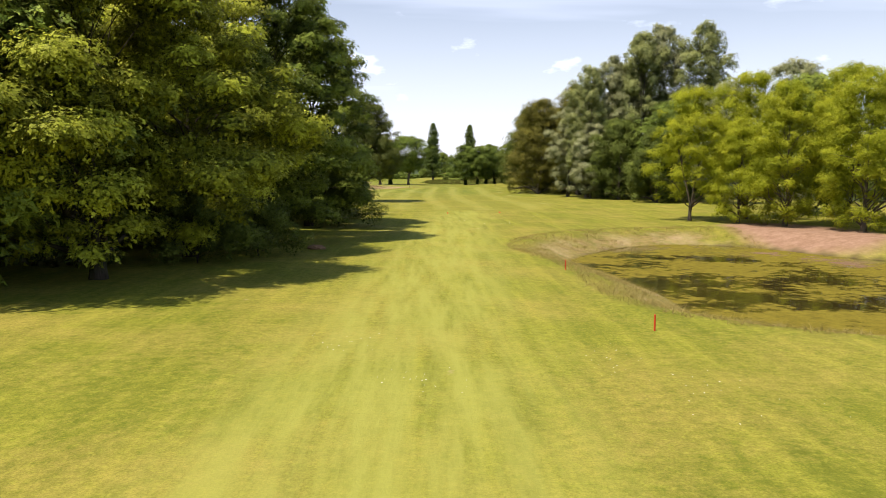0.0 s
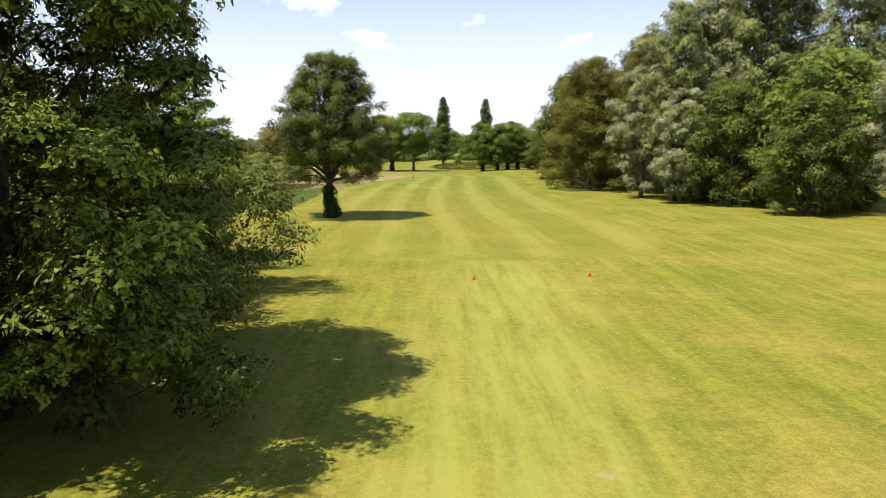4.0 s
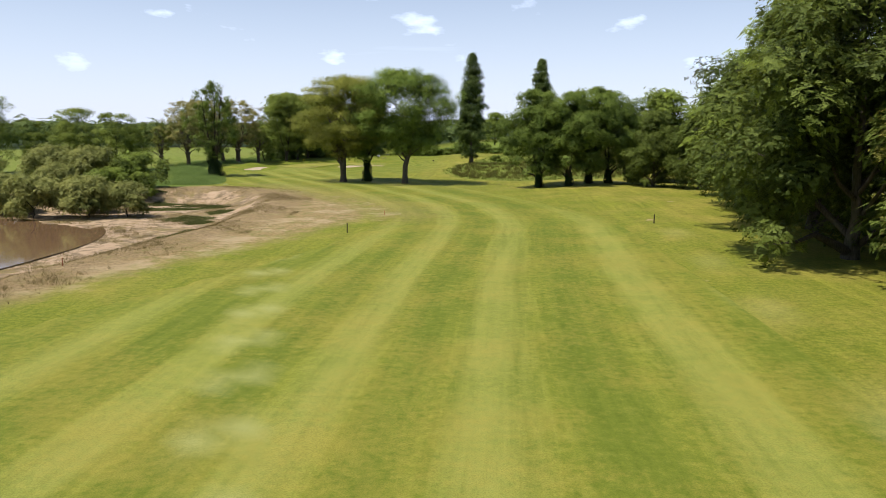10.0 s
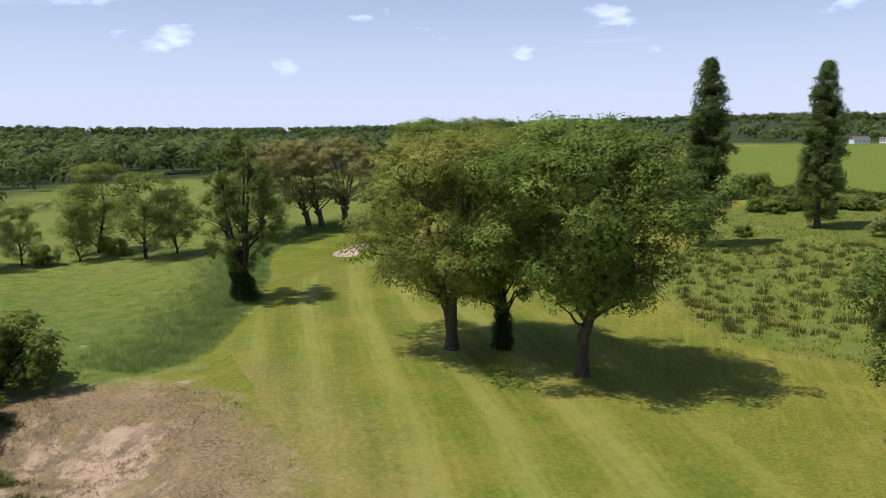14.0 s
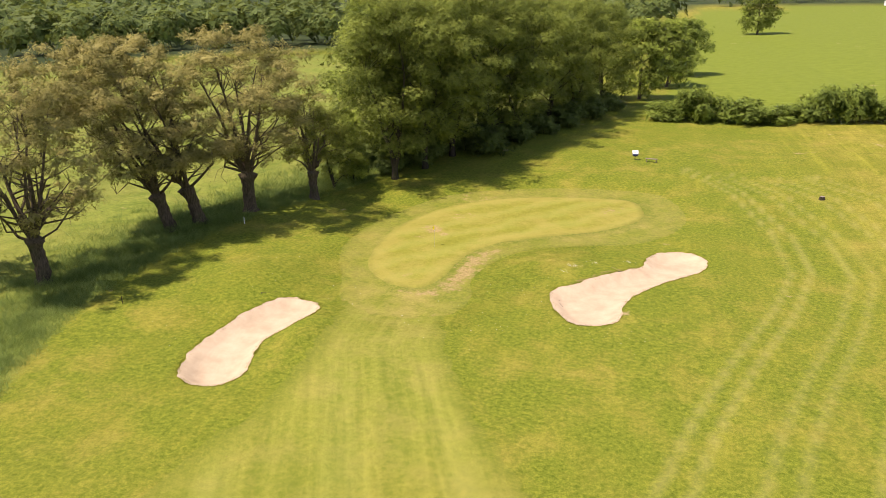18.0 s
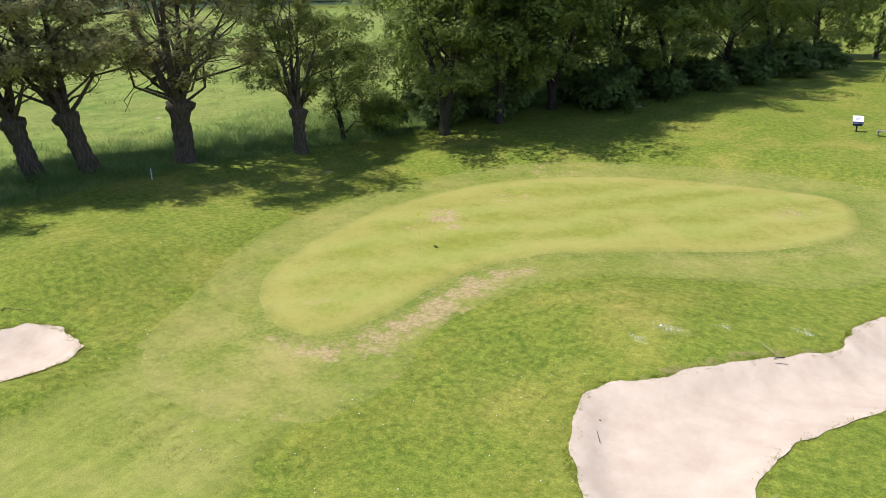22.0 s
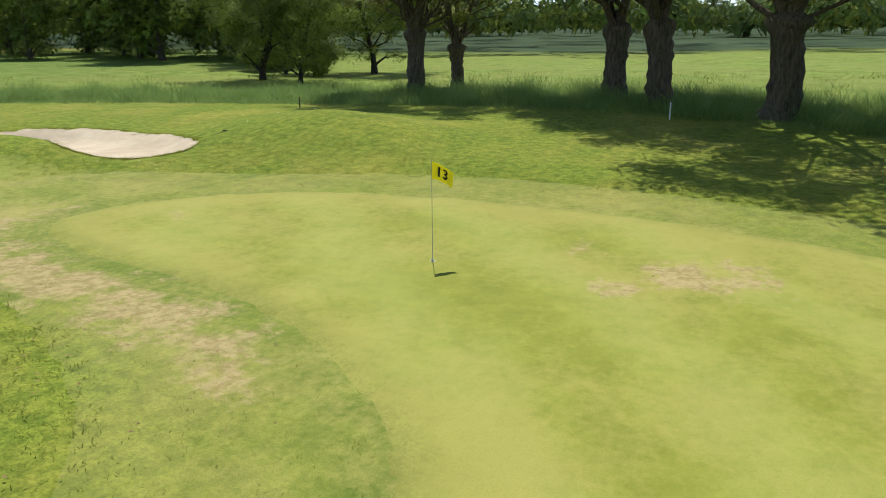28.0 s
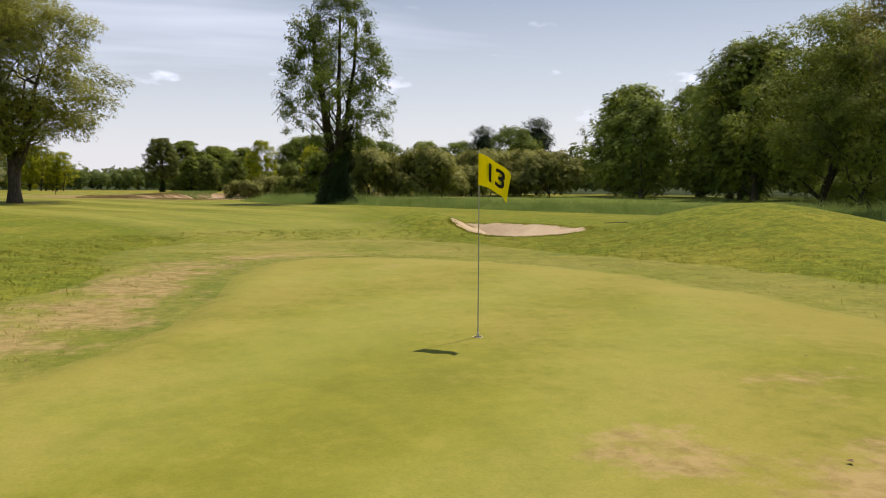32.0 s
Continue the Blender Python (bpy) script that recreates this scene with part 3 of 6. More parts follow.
def green_material(name, dark, light, straw, amount, waves=0.0, fringe=None, fade=(0.8, 6.0), blades_dark=0.32, blur=3.0):
    m, t, out = shade(name)
    fine, mid = noise_tex(t, 45.0, 4.0, 0.75), noise_tex(t, 1.1, 6.0, 0.68)
    tuft = noise_tex(t, 5.0, 4.0, 0.7)
    big = noise_tex(t, 0.24, 6.0, 0.66)
    c = mixc(t, remap(t, math2(t, "ADD", math2(t, "MULTIPLY", mid, 0.6), math2(t, "MULTIPLY", tuft, 0.4)), 0.36, 0.64), dark, light)
    if waves:
        dot = node(t, "ShaderNodeVectorMath", operation="DOT_PRODUCT")
        dot.inputs[1].default_value = (-0.74, 0.67, 0.0)
        t.links.new(node(t, "ShaderNodeNewGeometry").outputs["Position"], dot.inputs[0])
        bend = math2(t, "MULTIPLY", math2(t, "SUBTRACT", noise_tex(t, 0.16, 4.0, 0.6), 0.5), 5.0)
        w = math2(t, "SINE", math2(t, "MULTIPLY", math2(t, "ADD", dot.outputs["Value"], bend), 2 * math.pi / 3.6))
        c = mixc(t, remap(t, w, -0.5, 1.0, 0.0, waves), c, (0.31, 0.33, 0.075))
        c = mixc(t, remap(t, w, -1.0, -0.1, waves * 0.4, 0.0), c, tuple(v * 0.72 for v in dark))
    edge = remap(t, attr(t, "inner"), 0.0, 2.6, 0.20, 0.0)
    s = math2(t, "ADD", math2(t, "MULTIPLY", math2(t, "ADD", big, edge), 0.75), math2(t, "MULTIPLY", tuft, 0.25))
    c = mixc(t, remap(t, s, 0.45, 0.60, 0.0, amount), c, straw)
    c = mixc(t, remap(t, fine, 0.42, 0.74, 0.0, blades_dark), c, tuple(v * 0.5 for v in dark))
    if fringe:
        g2 = rough_colours(t)[0] if fringe == "rough" else grass_colours(t, *fringe)[0]
        k = math2(t, "ADD", attr(t, "inner"), math2(t, "MULTIPLY", math2(t, "SUBTRACT", noise_tex(t, 0.7, 6.0, 0.7), 0.5), blur))
        c = mixc(t, remap(t, k, *fade), g2, c)
    c = mixc(t, math2(t, "MULTIPLY", attr(t, "rim"), remap(t, tuft, 0.3, 0.6, 0.7, 0.25)), c, (0.095, 0.135, 0.013))
    bare = math2(t, "ADD", attr(t, "scuff"), math2(t, "MULTIPLY", math2(t, "SUBTRACT", noise_tex(t, 0.9, 7.0, 0.74), 0.5), 2.2))
    c = mixc(t, remap(t, bare, 0.46, 0.74, 0.0, 0.8), c, mixc(t, remap(t, tuft, 0.4, 0.6), (0.26, 0.19, 0.075), (0.39, 0.295, 0.135)))
    finish(t, out, c, 0.85, math2(t, "ADD", fine, tuft), 0.16, 0.02, 0.15)
    return m


def sand_material():
    m, t, out = shade("bunker_sand")
    n = noise_tex(t, 0.8, 5.0, 0.6)
    c = mixc(t, remap(t, n, 0.3, 0.7), (0.42, 0.335, 0.218), (0.53, 0.440, 0.295))
    c = mixc(t, remap(t, noise_tex(t, 35.0, 3.0), 0.4, 0.75, 0, 0.3), c, (0.45, 0.355, 0.235))
    g = node(t, "ShaderNodeTexWave", Scale=0.9, Distortion=14.0, Detail=4.0)
    gg = node(t, "ShaderNodeNewGeometry")
    t.links.new(gg.outputs["Position"], g.inputs["Vector"])
    finish(t, out, c, 0.95, math2(t, "ADD", g.outputs["Fac"], noise_tex(t, 8.0)), 0.18, 0.02, 0.1)
    return m


def water_material(name, murk, weed, amount):
    m, t, out = shade(name)
    n = noise_tex(t, 0.16, 8.0, 0.68)
    n2 = noise_tex(t, 1.6, 5.0, 0.7)
    f = math2(t, "ADD", n, math2(t, "MULTIPLY", math2(t, "SUBTRACT", n2, 0.5), 0.35))
    mask = remap(t, f, 0.47 - amount * 0.1, 0.56 - amount * 0.1)
    w = node(t, "ShaderNodeBsdfPrincipled", Roughness=0.06)
    w.inputs["Base Color"].default_value = (*murk, 1)
    w.inputs["Specular IOR Level"].default_value = 0.5
    b = node(t, "ShaderNodeBump", Strength=0.12, Distance=0.02)
    t.links.new(noise_tex(t, 2.5, 3.0), b.inputs["Height"])
    t.links.new(b.outputs[0], w.inputs["Normal"])
    k = node(t, "ShaderNodeBsdfPrincipled", Roughness=0.9)
    k.inputs["Specular IOR Level"].default_value = 0.08
    scum = mixc(t, remap(t, n2, 0.3, 0.7), tuple(v * 0.5 for v in weed), weed)
    scum = mixc(t, remap(t, noise_tex(t, 7.0, 5.0, 0.75), 0.42, 0.65, 0.0, 0.7), scum, tuple(v * 0.35 for v in weed))
    t.links.new(scum, k.inputs["Base Color"])
    mx = node(t, "ShaderNodeMixShader")
    t.links.new(math2(t, "MULTIPLY", mask, 1.0 if amount > 0 else 0.0), mx.inputs[0])
    t.links.new(w.outputs[0], mx.inputs[1])
    t.links.new(k.outputs[0], mx.inputs[2])
    t.links.new(mx.outputs[0], out.inputs[0])
    return m


# ---- the ground ----
def stations(bands, far):
    """Grid lines: (start, end, step) bands, growing steps out to far on both sides."""
    v = []
    for a, b, s in bands:
        v += list(np.arange(a, b - 1e-6, s))
    v.append(bands[-1][1])
    lo, hi, s = [v[0]], [v[-1]], bands[0][2]
    while lo[-1] > -far:
        s *= 1.16
        lo.append(lo[-1] - s)
    s = bands[-1][2]
    while hi[-1] < far:
        s *= 1.16
        hi.append(hi[-1] + s)
    return np.array(lo[:0:-1] + v + hi[1:])


TRACK_A = np.array([(-21, 384), (-15.8, 375.7), (-12.9, 361.4), (-12.8, 350.9), (-15.6, 341.7), (-19.8, 331.4), (-22.4, 324.3), (-26, 312)], float)
TRACK_B = np.array([(12, 170), (14, 150), (26, 128), (32, 112)], float)


TRACK_D = np.array([(23, 52), (24.5, 70), (25, 99), (23.4, 120), (23.2, 134), (25, 157), (28.3, 195)], float)
TRACK_C = np.array([(-11, 196), (-8, 180), (-3.5, 160), (1.6, 138)], float)


def track(x, y, line, half):
    """Two wheel marks along a line."""
    best = np.full(x.shape, 1e9)
    for a, b in zip(line[:-1], line[1:]):
        e = b - a
        k = np.clip(((x - a[0]) * e[0] + (y - a[1]) * e[1]) / (e @ e), 0, 1)
        best = np.minimum(best, np.hypot(x - a[0] - k * e[0], y - a[1] - k * e[1]))
    return np.clip(1 - np.abs(best - half) / 0.38, 0, 1)


def lushness(x, y):
    return np.maximum(step(y, 290, 318) * step(-x, -2, 12), 0.55 * step(-sdf(x, y, FAIRWAY), -14, -2) * step(y, 90, 130))


def build_ground():
    xs = stations([(-100, -72, 1.6), (-72, 0, 0.6), (0, 60, 1.3)], 3200)
    ys = stations([(-90, 320, 1.35), (320, 380, 0.6), (380, 440, 1.6)], 3600)
    X, Y = np.meshgrid(xs, ys)
    x, y = X.ravel(), Y.ravel()
    z = height(x, y)
    nx, ny = len(xs), len(ys)
    i = (np.arange(ny - 1)[:, None] * nx + np.arange(nx - 1)[None]).ravel()
    me = mesh_of("ground", np.stack([x, y, z], 1), np.stack([i, i + 1, i + nx + 1, i + nx], 1), 4, ground_material(), True)
    wa, wb, basin = sdf(x, y, WATER_A), sdf(x, y, WATER_B), sdf(x, y, BASIN)
    give(me, "meadow", step(-sdf(x, y, MEADOW), -0.3, 0.8))
    give(me, "field", step(-sdf(x, y, FIELD), -1, 1))
    east = step(x, 27, 33)
    give(me, "dry", np.maximum.reduce([0.72 * step(-wa, -6.8, -2.5) * (1 - 0.6 * east), step(-sdf(x, y, DRY_B), -6, 5), 0.6 * step(-sdf(x, y, DRY_B), -17, -1) * step(y, 188, 212) * step(-y, -262, -245)]))
    give(me, "brush", step(-basin, -10.5, -4.5) * (1 - 0.55 * step(-basin, -1.5, 1.5)))
    give(me, "sedge", step(-sdf(x, y, MEADOW), -0.5, 1.5) * np.maximum(step(-y, -305, -258), 0.8 * step(sdf(x, y, MEADOW), -11, -3)) + 0.6 * step(-sdf(x, y, ROUGH_R), -1, 3))
    give(me, "weed", np.max([np.clip(1.5 - np.hypot((x - a) / c, (y - b) / d), 0, 1) for a, b, c, d in WEEDS], 0))
    way = np.abs(x - np.interp(y, [-90, -60, -20, 30], [-1.0, -0.5, 2.0, 6.0]))
    give(me, "pale", step(-way, -6.5, -1.5) * step(-y, -45, -25))
    give(me, "lush", lushness(x, y))
    give(me, "bare", step(-basin, -4.5, 1.0) * 0.62)
    give(me, "clay", step(-np.hypot((x - 40) / 7.0, (y + 1) / 13), -1.12, -0.8))
    give(me, "mud", np.maximum(step(-wa, -0.9, -0.2), step(-wb, -0.5, 0.2) * 0.35))
    give(me, "track", np.maximum(track(x, y, TRACK_A, 0.75), track(x, y, TRACK_B, 0.75)) * 0.38 + 0.30 * track(x, y, TRACK_D, 0.6) + 0.30 * sum(track(x, y, TRACK_A + np.array(o), 0.8) for o in ((4.6, -1.0), (9.5, -2.0), (14.5, -3.0))))
    give(me, "lip", (0.17 + 0.45 * step(-x, 26, 27) * step(y, 341, 344)) * step(-np.abs(np.minimum(sdf(x, y, BUNKER_A), sdf(x, y, BUNKER_B)) - 0.15), -0.9, -0.1))
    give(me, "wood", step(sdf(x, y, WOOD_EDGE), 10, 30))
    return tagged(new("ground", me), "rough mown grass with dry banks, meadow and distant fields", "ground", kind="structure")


def drape(name, loop, spacing, lift, material, label, extra=None, category="grass"):
    """A sheet inside an outline, lying on the ground."""
    from mathutils.geometry import delaunay_2d_cdt
    lo, hi = loop.min(0), loop.max(0)
    gx, gy = np.meshgrid(np.arange(lo[0], hi[0], spacing), np.arange(lo[1], hi[1], spacing))
    gx, gy = gx.ravel() + 0.013, gy.ravel() + 0.017
    keep = sdf(gx, gy, loop) < -0.45 * spacing
    pts = [Vector(p) for p in loop.tolist()] + [Vector((a, b)) for a, b in zip(gx[keep].tolist(), gy[keep].tolist())]
    n = len(loop)
    v, _, f, *_ = delaunay_2d_cdt(pts, [], [list(range(n))], 1, 1e-5)
    v = np.array([tuple(p) for p in v])
    d = -sdf(v[:, 0], v[:, 1], loop)
    z = height(v[:, 0], v[:, 1]) + np.where(d < 0.02, min(lift - 0.075, 0.035), lift)
    me = mesh_of(name, np.column_stack([v, z]), np.array([tuple(k) for k in f]), 3, material, True)
    give(me, "inner", d)
    if extra:
        extra(me, v)
    return tagged(new(name, me), label, category, kind="structure")


def across(me, v):
    """Signed distance from the line of play."""
    best, val, run, done = np.full(len(v), 1e9), np.zeros(len(v)), np.zeros(len(v)), 0.0
    for a, b in zip(LINE[:-1], LINE[1:]):
        e = b - a
        k = np.clip(((v - a) @ e) / (e @ e), 0, 1)
        d = v - a - k[:, None] * e
        dist = np.hypot(d[:, 0], d[:, 1])
        side = np.sign(e[1] * (v[:, 0] - a[0]) - e[0] * (v[:, 1] - a[1]))
        val = np.where(dist < best, side * dist, val)
        run = np.where(dist < best, done + k * math.hypot(*e), run)
        done += math.hypot(*e)
        best = np.minimum(best, dist)
    give(me, "across", val)
    give(me, "along", run)
    give(me, "fade", 0.78 * step(v[:, 1], 296, 326))
    give(me, "grown", step(sdf(v[:, 0], v[:, 1], FAIRWAY), -2.4, 0.0) * step(v[:, 1], 262, 300))
    give(me, "lush", lushness(v[:, 0], v[:, 1]))
    bank = -sdf(v[:, 0], v[:, 1], DRY_B)
    give(me, "dry", np.maximum(step(bank, -5, 5), 0.62 * step(bank, -17, -1) * step(v[:, 1], 188, 212)))
    give(me, "track", np.maximum(track(v[:, 0], v[:, 1], TRACK_C, 0.75), 0.7 * track(v[:, 0], v[:, 1], TRACK_D, 0.6)))


def fine_loop(loop, n=3):
    return smooth_loop(loop, n)


build_ground()
drape("fairway", FAIRWAY, 1.3, 0.035, fairway_material(), "striped mown fairway grass, light and dark bands", across)
SCUFF = np.array([(-45.5, 338.6), (-43.2, 339.7), (-41.8, 342.8), (-41.7, 345.8), (-41.4, 348.3), (-40.3, 350.7)], float)


def scuffed(me, v):
    inner = np.maximum(-sdf(v[:, 0], v[:, 1], APRON), 3.0 * step(-sdf(v[:, 0], v[:, 1], FAIRWAY), -0.6, 1.5))
    me.attributes["inner"].data.foreach_set("value", inner.astype(np.float32))
    give(me, "lush", lushness(v[:, 0], v[:, 1]))
    give(me, "rim", step(-sdf(v[:, 0], v[:, 1], GREEN), -1.3, -0.2) * step(v[:, 0] - 0.5 * (v[:, 1] - 345), -46, -43))
    best = np.full(len(v), 1e9)
    for a, b in zip(SCUFF[:-1], SCUFF[1:]):
        e = b - a
        k = np.clip(((v - a) @ e) / (e @ e), 0, 1)
        d = v - a - k[:, None] * e
        best = np.minimum(best, np.hypot(d[:, 0], d[:, 1]))
    north = np.exp(-(((v[:, 0] + 45) / 8) ** 2 + ((v[:, 1] - 368.5) / 4) ** 2))
    south = step(-v[:, 1], -354, -346) * step(v[:, 0], -52, -47)
    give(me, "scuff", 0.44 * np.clip(1.3 - best / 1.1, 0, 1) + 0.44 * north + 0.08 * south + 0.20 * step(v[:, 0], -46, -42) * step(-v[:, 1], -355, -347))


def worn(me, v):
    give(me, "scuff", sum(0.52 * np.exp(-(((v[:, 0] - cx) / r) ** 2 + ((v[:, 1] - cy) / r) ** 2)) for cx, cy, r in ((-47, 342.6, 1.3), (-48.2, 356.5, 1.6), (-46, 361, 2.0), (-30, 367, 2.5), (-47.3, 355.2, 1.3), (-48.4, 353, 0.9), (-46.1, 354.2, 0.6))))


drape("green_collar", fine_loop(APRON, 2), 0.6, 0.055, green_material("collar_grass", (0.118, 0.152, 0.016), (0.272, 0.288, 0.044), (0.40, 0.325, 0.10), 0.6, 0.0, "rough", (-0.6, 4.0), 0.6), "short yellowing grass collar round the green", scuffed)
drape("putting_green", fine_loop(GREEN, 3), 0.5, 0.115, green_material("green_grass", (0.178, 0.197, 0.021), (0.266, 0.272, 0.038), (0.35, 0.30, 0.075), 0.5, 0.36, ((0.118, 0.152, 0.016), (0.255, 0.274, 0.038), (0.38, 0.31, 0.09), 0.5), (-0.3, 0.8), 0.28, 0.9), "smooth close-mown yellow-green putting green", worn)


def torn(loop, seed, reach=0.09):
    """An outline broken up by overhanging sods."""
    r = np.random.default_rng(seed)
    p = fine_loop(loop, 4)
    way = np.roll(p, -1, 0) - np.roll(p, 1, 0)
    out = np.stack([way[:, 1], -way[:, 0]], 1) / (np.hypot(way[:, 0], way[:, 1])[:, None] + 1e-9)
    k = np.arange(len(p)) / len(p) * 2 * np.pi
    d = sum(np.sin(k * f + r.uniform(0, 6.28)) for f in (9, 15, 23, 37)) * 0.45 + r.normal(0, 0.12, len(p))
    return p + out * (reach * np.clip(d, -1.2, 1.2))[:, None]


SAND = sand_material()
drape("sand_bunker", torn(BUNKER_A, 3), 0.45, 0.085, SAND, "pale pink sand bunker in the grass", category="bunker")
drape("sand_bunker", torn(BUNKER_B, 4), 0.45, 0.085, SAND, "pale pink sand bunker in the grass", category="bunker")


def water(name, loop, z, material, label):
    c = loop.mean(0)
    ring = c + (loop - c) * 1.12
    bm = bmesh.new()
    bm.faces.new([bm.verts.new((a, b, z)) for a, b in ring])
    me = bpy.data.meshes.new(name)
    bm.to_mesh(me)
    bm.free()
    me.materials.append(material)
    return tagged(new(name, me), label, "pond", kind="structure")


water("water_1", WATER_A, LEVEL_A, water_material("weedy_water", (0.030, 0.022, 0.008), (0.245, 0.205, 0.024), 0.27), "dark still pond water with patches of weed")
water("water_2", WATER_B, LEVEL_B, water_material("muddy_water", (0.19, 0.115, 0.058), (0.2, 0.17, 0.05), 0.0), "shallow muddy brown pond water")


# ---- trees ----
def sprigs(rng, pts, nrm, size, leaves=3, slim=0.62, wild=0.35, loose=0.25, hang=0.25):
    """Small sprays of pointed leaves at pts, facing nrm: arrays of corners, three to a leaf."""
    n = len(pts)
    p, m = np.repeat(pts, leaves, 0), np.repeat(nrm, leaves, 0)
    k = n * leaves
    w = rng.normal(size=(k, 3))
    tan = np.cross(m, w)
    tan /= np.linalg.norm(tan, axis=1)[:, None] + 1e-9
    m = m + wild * rng.normal(size=(k, 3))
    m /= np.linalg.norm(m, axis=1)[:, None] + 1e-9
    side = np.cross(m, tan)
    side /= np.linalg.norm(side, axis=1)[:, None] + 1e-9
    ln = (size * rng.uniform(0.65, 1.35, k))[:, None]
    base = p + loose * ln * rng.normal(size=(k, 3))
    droop = np.array([0, 0, -hang])
    a = base - side * ln * slim * 0.5
    b = base + side * ln * slim * 0.5
    c = base + tan * ln + m * ln * 0.1 + droop * ln
    return np.stack([a, b, c], 1).reshape(-1, 3)


def unit(rng, n):
    d = rng.normal(size=(n, 3))
    return d / np.linalg.norm(d, axis=1)[:, None]


def tube(path, radii, sides, verts, quads):
    """A tapered bent limb added to lists."""
    path = np.asarray(path, float)
    start = len(verts)
    for i, (p, r) in enumerate(zip(path, radii)):
        d = path[min(i + 1, len(path) - 1)] - path[max(i - 1, 0)]
        d /= np.linalg.norm(d) + 1e-9
        u = np.cross(d, (0.3, 0.9, 0.1))
        u /= np.linalg.norm(u) + 1e-9
        v = np.cross(d, u)
        for j in range(sides):
            a = 2 * math.pi * j / sides
            verts.append(p + r * (math.cos(a) * u + math.sin(a) * v))
    for i in range(len(path) - 1):
        for j in range(sides):
            a, b = start + i * sides + j, start + i * sides + (j + 1) % sides
            quads.append((a, b, b + sides, a + sides))


PROFILES = {
    "round": lambda f: np.sqrt(np.clip(1 - (2 * f - 1.0) ** 2, 0.03, 1)),
    "broad": lambda f: np.clip(np.sin(np.pi * np.clip(f * 0.86 + 0.10, 0, 1)) ** 0.6, 0.1, 1),
    "dome": lambda f: np.sqrt(np.clip(1 - f**2.2, 0.02, 1)) * np.clip(0.72 + f * 1.2, 0, 1),
    "column": lambda f: np.clip(np.minimum(0.5 + f * 2.2, 1.0) * np.clip(1 - f**2.2, 0.02, 1) ** 0.7, 0.06, 1),
    "egg": lambda f: np.clip(np.sin(np.pi * np.clip(f, 0.02, 0.985) ** 0.72) ** 0.8, 0.08, 1),
    "tallround": lambda f: np.clip(1 - np.abs(1.9 * f - 0.85) ** 3, 0.12, 1) ** 0.6,
    "bell": lambda f: np.interp(f, [0, 0.10, 0.32, 0.55, 0.75, 0.9, 1], [0.72, 0.98, 1.0, 0.86, 0.64, 0.42, 0.16]),
    "cone": lambda f: np.clip(1.02 - f, 0.03, 1),
}


